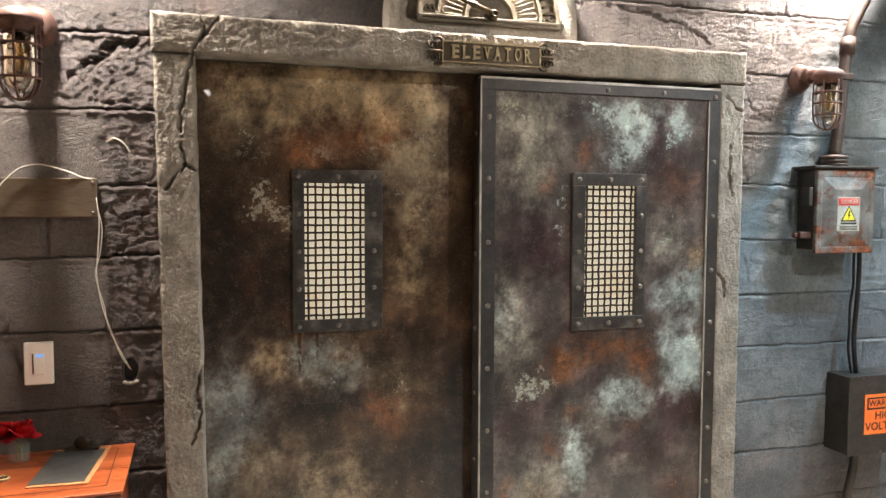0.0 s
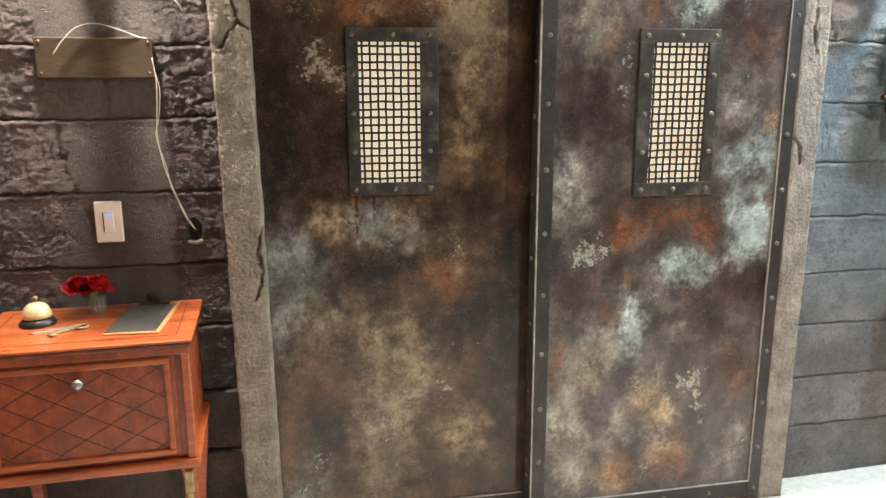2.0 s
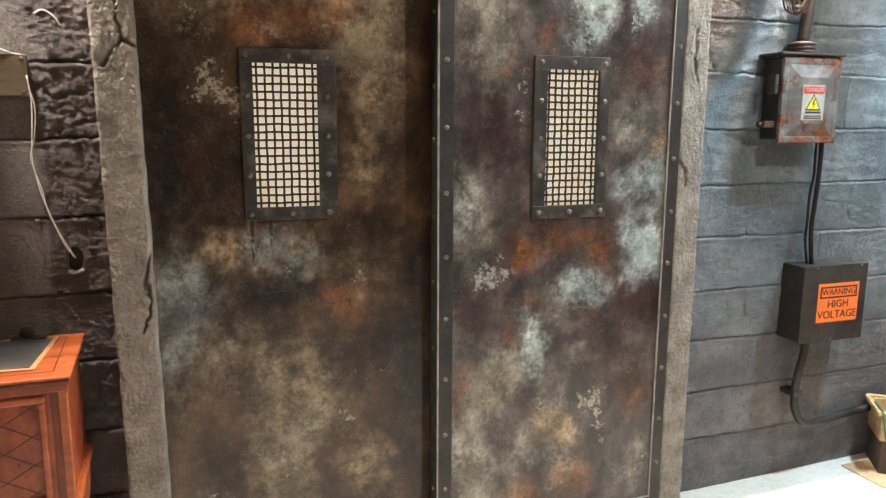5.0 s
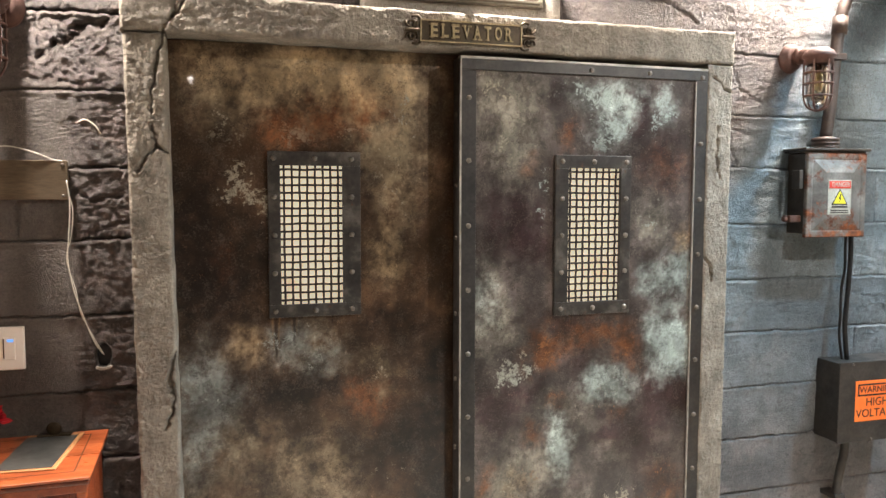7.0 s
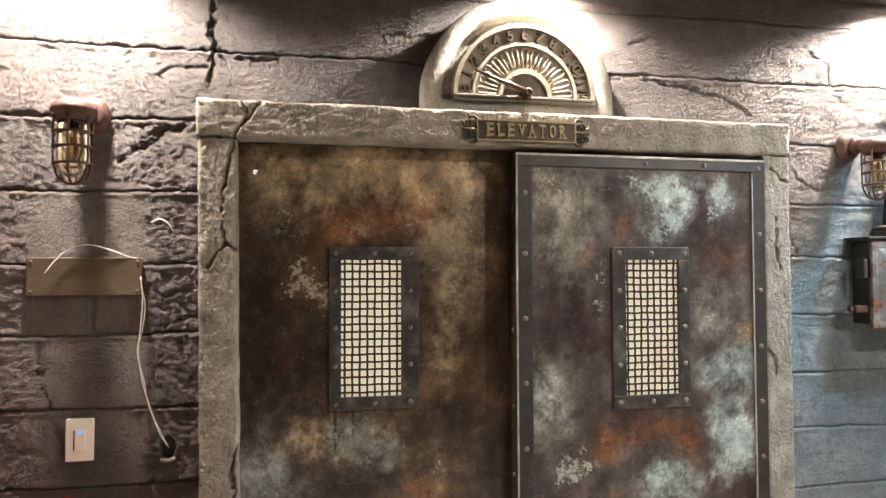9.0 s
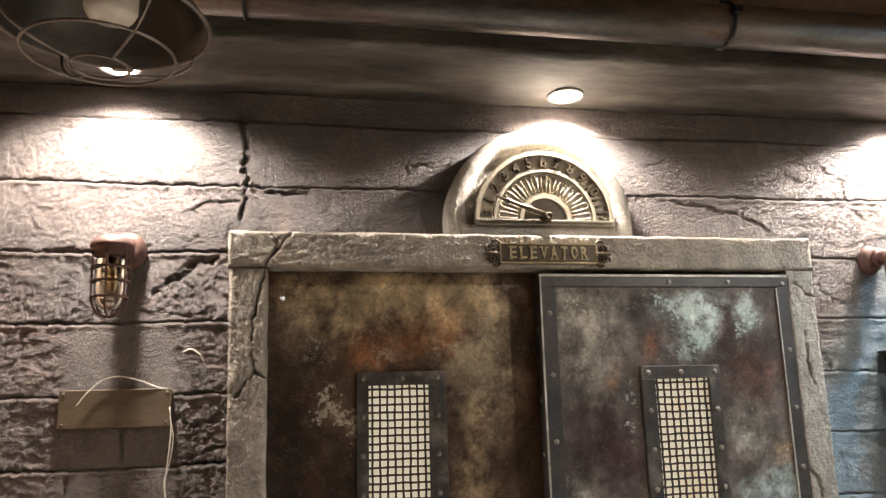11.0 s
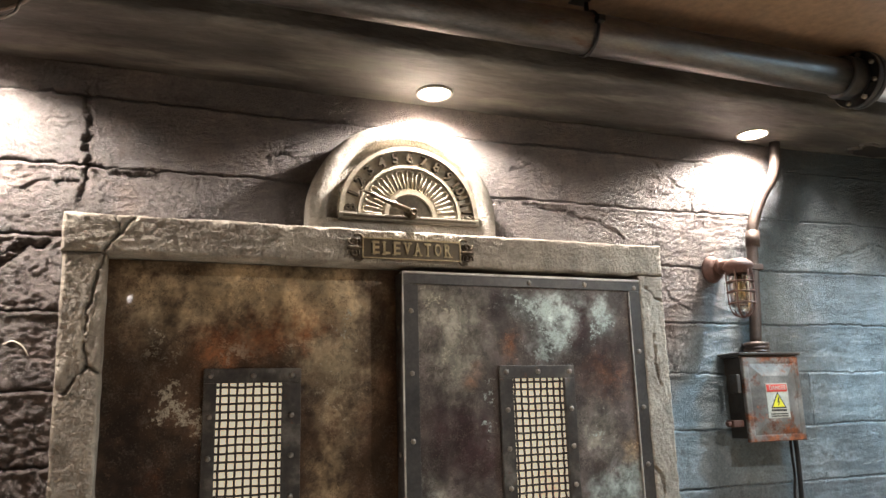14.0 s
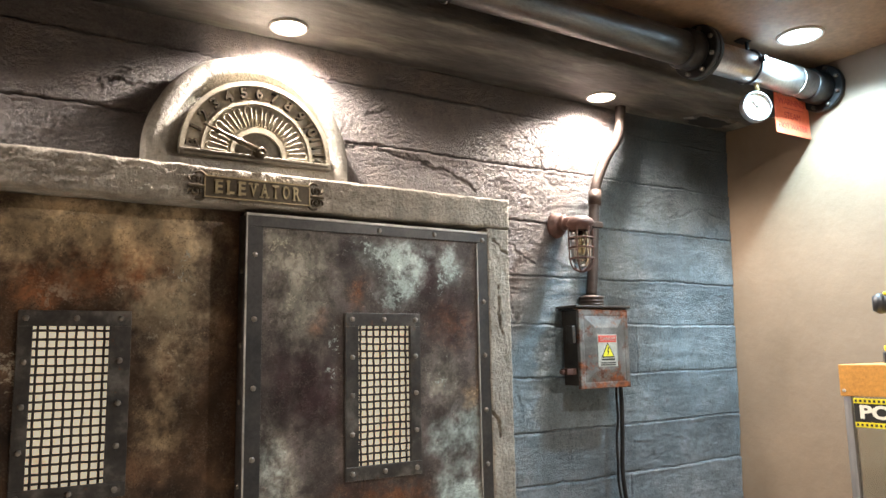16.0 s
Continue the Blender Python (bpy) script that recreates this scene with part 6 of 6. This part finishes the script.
# ---- in the corner by the floor ----
cs = thing("cardboard_sheet", (2.19, -0.135, 0), "flattened brown cardboard lying on the floor", "cardboard")
part("sheet", boxes((-0.26, 0.26, -0.11, 0.11, 0.0, 0.006), bevel=0.002), CARD, cs)
part("flap", boxes((-0.25, 0.1, -0.2, -0.112, 0.0, 0.005), bevel=0.002), CARD, cs)
CREAMP = surface("tan_wicker", ((0.3, (0.30, 0.19, 0.085)), (0.7, (0.50, 0.35, 0.18))), 30, (0.5, 0.7), bumps=0.15)
bk = thing("slotted_basket", (2.205, -0.165, 0.165), "tan slotted basket with a green cord on a dark box", "basket", turn=-35)
CORD = plain("green_cord", (0.02, 0.12, 0.07), 0.5)
part("cord", tube(bmesh.new(), smooth_line([(-0.185, 0.0, 0.134), (-0.185, -0.122, 0.133), (-0.18, -0.126, 0.1), (-0.16, -0.126, 0.0), (-0.13, -0.125, -0.12)], 5), 0.004, 6), CORD, bk, "green tie cord", smooth=True)
part("tray", boxes((-0.18, 0.18, -0.1, 0.1, 0.0, 0.01), (-0.18, -0.17, -0.1, 0.1, 0.01, 0.12), (0.17, 0.18, -0.1, 0.1, 0.01, 0.12), (-0.17, 0.17, 0.09, 0.1, 0.01, 0.12), bevel=0.003), CREAMP, bk)
part("rim", boxes((-0.2, 0.2, -0.12, -0.1, 0.11, 0.13), (-0.2, 0.2, 0.1, 0.12, 0.11, 0.13), (-0.2, -0.18, -0.1, 0.1, 0.11, 0.13), (0.18, 0.2, -0.1, 0.1, 0.11, 0.13), bevel=0.004), CREAMP, bk)
slat = mesh_of("slat", boxes((-0.007, 0.007, -0.1, -0.09, 0.01, 0.115), bevel=0.001), CREAMP)
for k in range(15):
    share("slat", slat, bk, pose(-0.163 + k * 0.0233, 0, 0))
GAP_DARK = surface("gap_dark", ((0.3, (0.03, 0.02, 0.015)), (0.7, (0.075, 0.05, 0.035))), 8, (0.6, 0.8), bumps=0.1)
# the dark box puts the shaded gap below the slats into colour
ct = thing("carton", (2.205, -0.165, 0.006), "dark box standing for the shaded gap under the basket", "carton", turn=-35)
part("box", boxes((-0.17, 0.17, -0.09, 0.11, 0.0, 0.152), bevel=0.003), GAP_DARK, ct)
part("lid", boxes((-0.18, 0.18, -0.1, 0.12, 0.152, 0.159), bevel=0.002), CARD, ct)

# ---- broken plaster in the soffit ----
bh = thing("soffit_break", (2.235, -0.115, SOFFIT_Z), "broken dark patch in the soffit plaster", "hole", kind="structure")
rim = []
for k in range(26):
    a = 2 * math.pi * k / 26
    r = 1 + 0.45 * noise.noise((math.cos(a) * 2.3, math.sin(a) * 2.3, 9))
    rim.append((0.13 * r * math.cos(a), 0.060 * r * math.sin(a)))
bm = bmesh.new()
rows = [[bm.verts.new((x * sc, y * sc, z + 0.004 * noise.noise((x * 60, y * 60, sc)))) for x, y in rim] for sc, z in ((1.25, 0.004), (1.12, -0.010), (1.0, -0.011), (0.9, -0.006))]
for a, b in zip(rows, rows[1:]):
    for i in range(26):
        bm.faces.new((a[i], a[(i + 1) % 26], b[(i + 1) % 26], b[i]))
part("broken_rim", bm, SOFFIT, bh)
# a flat black sheet stands in for the shade inside the break
bm = bmesh.new()
bm.faces.new([bm.verts.new((x * 0.95, y * 0.95, -0.0125)) for x, y in rim])
part("cavity", bm, plain("hole_shade_black", (0.004, 0.004, 0.004), 0.95), bh)


# ---- stone blocks of the wall ----
TOP_JOINTS = (1.889, 2.115, 2.341, 2.563, 2.675)
JOINTS = (0.0, 0.220, 0.428, 0.642, 0.848, 1.064, 1.268, 1.483, 1.692) + TOP_JOINTS
LEFT_JOINTS = (0.0, 0.125, 0.346, 0.567, 0.789, 1.0, 1.232, 1.452, 1.665) + TOP_JOINTS
# ragged cracks: how wide they gape, then their course in x and z
WALL_CRACKS = ((0.010, ((-1.235, 1.985), (-1.165, 2.035), (-1.08, 2.09), (-1.02, 2.115))),
               (0.006, ((-1.165, 2.055), (-1.09, 2.085), (-1.02, 2.10))),
               (0.009, ((-0.965, 2.61), (-0.975, 2.55), (-0.958, 2.47), (-0.968, 2.40), (-0.955, 2.345), (-0.965, 2.28), (-0.97, 2.22))),
               (0.009, ((-0.95, 2.335), (-0.86, 2.325), (-0.76, 2.325))),
               (0.006, ((-1.12, 2.25), (-1.06, 2.285), (-0.98, 2.29))),
               (0.004, ((-1.525, 2.57), (-1.50, 2.50), (-1.43, 2.42))),
               (0.007, ((0.40, 2.335), (0.56, 2.322), (0.70, 2.30), (0.82, 2.275), (0.95, 2.215))),
               (0.004, ((1.09, 2.56), (1.18, 2.49), (1.28, 2.41), (1.28, 2.35))),
               (0.005, ((0.46, 2.45), (0.57, 2.50))),
               (0.005, ((1.07, 2.16), (1.09, 2.05), (1.14, 1.98), (1.22, 1.94))),
               (0.007, ((1.05, 1.88), (1.09, 1.78), (1.13, 1.70))),
               (0.004, ((1.74, 1.19), (1.82, 1.17), (1.90, 1.10), (1.94, 1.07))),
               (0.006, ((2.02, 2.19), (2.14, 2.215), (2.24, 2.26), (2.34, 2.24), (2.46, 2.20))),
               (0.005, ((2.23, 2.25), (2.30, 2.20), (2.38, 2.16))),
               (0.004, ((-1.30, 1.57), (-1.30, 1.46))),
               (0.004, ((-1.46, 1.42), (-1.42, 1.22), (-1.38, 1.12))),
               (0.004, ((1.12, 1.42), (1.14, 1.32))),
               (0.004, ((1.36, 0.80), (1.37, 0.70))),
               (0.006, ((-0.44, 2.43), (-0.34, 2.435), (-0.26, 2.43))),
               (0.005, ((-1.10, 1.47), (-1.02, 1.51), (-0.95, 1.52))),
               (0.004, ((-1.16, 1.60), (-1.08, 1.57), (-1.03, 1.59))),
               (0.004, ((-1.18, 1.93), (-1.12, 1.91), (-1.06, 1.915))))


def lean(x, z):
    """The wall twists towards the east corner: its foot lies further back there."""
    return 0.03 * (1.87 - z) * np.maximum(0.0, (x - 1.2) / (RIGHT - 1.2))


def joint(course, k, x):
    """Height of a joint at each x: it wanders a little."""
    if k in (0, len(course) - 1):
        return np.full(x.shape, course[k])
    return course[k] + 0.006 * cloud(x * 1.7, x * 0 + k * 7.1, 1, 3) + 0.0045 * cloud(x * 40, x * 0 + k * 3.3, 2, 4, 0.6)


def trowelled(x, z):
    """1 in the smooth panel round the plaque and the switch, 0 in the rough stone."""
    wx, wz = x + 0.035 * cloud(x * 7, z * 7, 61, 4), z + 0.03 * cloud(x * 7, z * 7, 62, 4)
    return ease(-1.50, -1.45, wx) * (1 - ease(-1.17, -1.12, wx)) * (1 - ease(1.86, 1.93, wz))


def relief(x, z, lump):
    """How far the stone stands proud at each place; the left of the wall is the roughest."""
    flat = trowelled(x, z)
    rough = np.where(x < -0.9, 1.0, np.where(z > 2.1, 0.95, 0.5)) * (1 - 0.82 * flat)
    wx, wz = x + 0.02 * cloud(x * 9, z * 9, lump, 3), z + 0.02 * cloud(x * 9, z * 9, lump + 2, 3)
    d = 0.0026 * cloud(wx * 6, wz * 6, lump, 3) + 0.0022 * cloud(x * 85, z * 85, lump + 7, 3, 0.7)
    # craggy facets
    crag = np.where(x < -0.9, 1.0, np.where(z > 2.1, 0.55, 0.3))
    d += crag * 0.0038 * (0.28 - np.abs(cloud(wx * 19, wz * 19, lump + 5, 5, 0.6)))
    # hacked hollows with sharp rims, and burst pits, most of them low on the west side
    hacked = np.where(x < -0.9, 0.22 + 0.22 * (1 - ease(2.05, 2.2, z)), 0.2)
    d -= hacked * (0.005 * ease(0.30, 0.42, cloud(wx * 12, wz * 12, lump + 11, 6, 0.62)) + 0.003 * ease(0.42, 0.55, cloud(x * 45, z * 45, lump + 13, 3)))
    d += hacked * 0.0035 * ease(0.30, 0.40, cloud(wx * 10, wz * 15, lump + 17, 6, 0.62))
    d *= rough
    east = ease(1.0, 1.1, x)
    d += east * (0.0024 * cloud(x * 6, z * 20, 4, 4) + 0.0010 * cloud(x * 40, z * 60, 8, 4))
    d = np.where(((x + 1.083) / 0.024) ** 2 + ((z - 1.105) / 0.040) ** 2 < 1.0, -0.02, d)
    qx = x + 0.016 * waves(x * 20, z * 20, 1) + 0.010 * cloud(x * 60, z * 60, 3, 4, 0.6)
    qz = z + 0.012 * waves(x * 20, z * 20, 8) + 0.008 * cloud(x * 60, z * 60, 6, 4, 0.6)
    for gape, course in WALL_CRACKS:
        q = line_distance(qx, qz, course)
        w = gape * np.clip(0.75 + 0.9 * cloud(x * 22, z * 22, 5, 4, 0.6), 0.35, 1.6)
        d = d - (0.004 + 0.8 * gape) * np.clip(1.3 - q / w, 0, 1)
    return d


def stone_block(course, k, xa, xb, step=0.0046):
    """One block of course k: a rough face whose broken lower edge falls back into the joint, with a proud upper lip."""
    h = course[k + 1] - course[k]
    nx, nz = max(3, round((xb - xa) / step)), max(3, round(h / step))
    lump, proud, tilt = random.uniform(0, 50), random.uniform(-0.002, 0.002), random.uniform(-0.002, 0.004)
    x, v = np.meshgrid(np.linspace(xa, xb, nx + 1), np.linspace(0, 1, nz + 1))
    lo, hi = joint(course, k, x) + 0.0008, joint(course, k + 1, x)
    z = lo + (hi - lo) * v
    e_low, e_top, e_side = v * h, (1 - v) * h, np.minimum(x - xa, xb - x)
    coarse = np.where(x < -0.9, 1.0, np.where(x > 1.35, 0.22, 0.6)) * (1 - 0.75 * trowelled(x, z))
    d = relief(x, z, lump) + proud + tilt * (v - 0.5) * 2
    chip = np.maximum(0.0, 0.22 + 0.9 * cloud(x * 9, x * 0 + k * 2.0, 3, 5, 0.6) + 0.35 * cloud(x * 60, z * 60, 21, 3))
    low = 0.0025 + 0.013 * chip * coarse
    if course[k] > 0:
        d = d - (0.002 + 0.013 * coarse) * np.sqrt(np.clip(1 - e_low / low, 0, 1))
    lip = 0.0026 + 0.009 * np.maximum(0.0, cloud(x * 26, x * 0 + k * 5.0, 7, 4))
    d = d - 0.005 * np.clip(1 - e_top / 0.005, 0, 1) + np.maximum(coarse, 0.6) * lip * np.clip(1 - np.abs(e_top - 0.010) / 0.008, 0, 1)
    inner = ((x < (xa + xb) / 2) & (xa > LEFT + 0.01)) | ((x >= (xa + xb) / 2) & (xb < RIGHT - 0.01))
    d = d - inner * 0.006 * np.clip(1 - e_side / 0.007, 0, 1)
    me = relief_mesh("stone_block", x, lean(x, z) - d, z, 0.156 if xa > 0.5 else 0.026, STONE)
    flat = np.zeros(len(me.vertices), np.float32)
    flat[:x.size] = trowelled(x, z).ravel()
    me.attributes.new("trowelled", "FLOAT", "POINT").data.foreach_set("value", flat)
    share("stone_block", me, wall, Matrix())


random.seed(7)
for k in range(len(JOINTS) - 1):
    if JOINTS[k] > 2.3:
        cuts = [LEFT, RIGHT]
    elif JOINTS[k] > 2.1:
        cuts = [LEFT, 0.05, RIGHT]
    else:
        mid = random.uniform(1.5, 2.1)
        cuts = [OPEN_R, mid, RIGHT] if k % 3 == 1 else [OPEN_R, RIGHT]
        stone_block(LEFT_JOINTS, k, LEFT, OPEN_L)
    for xa, xb in zip(cuts, cuts[1:]):
        stone_block(JOINTS, k, xa, xb)
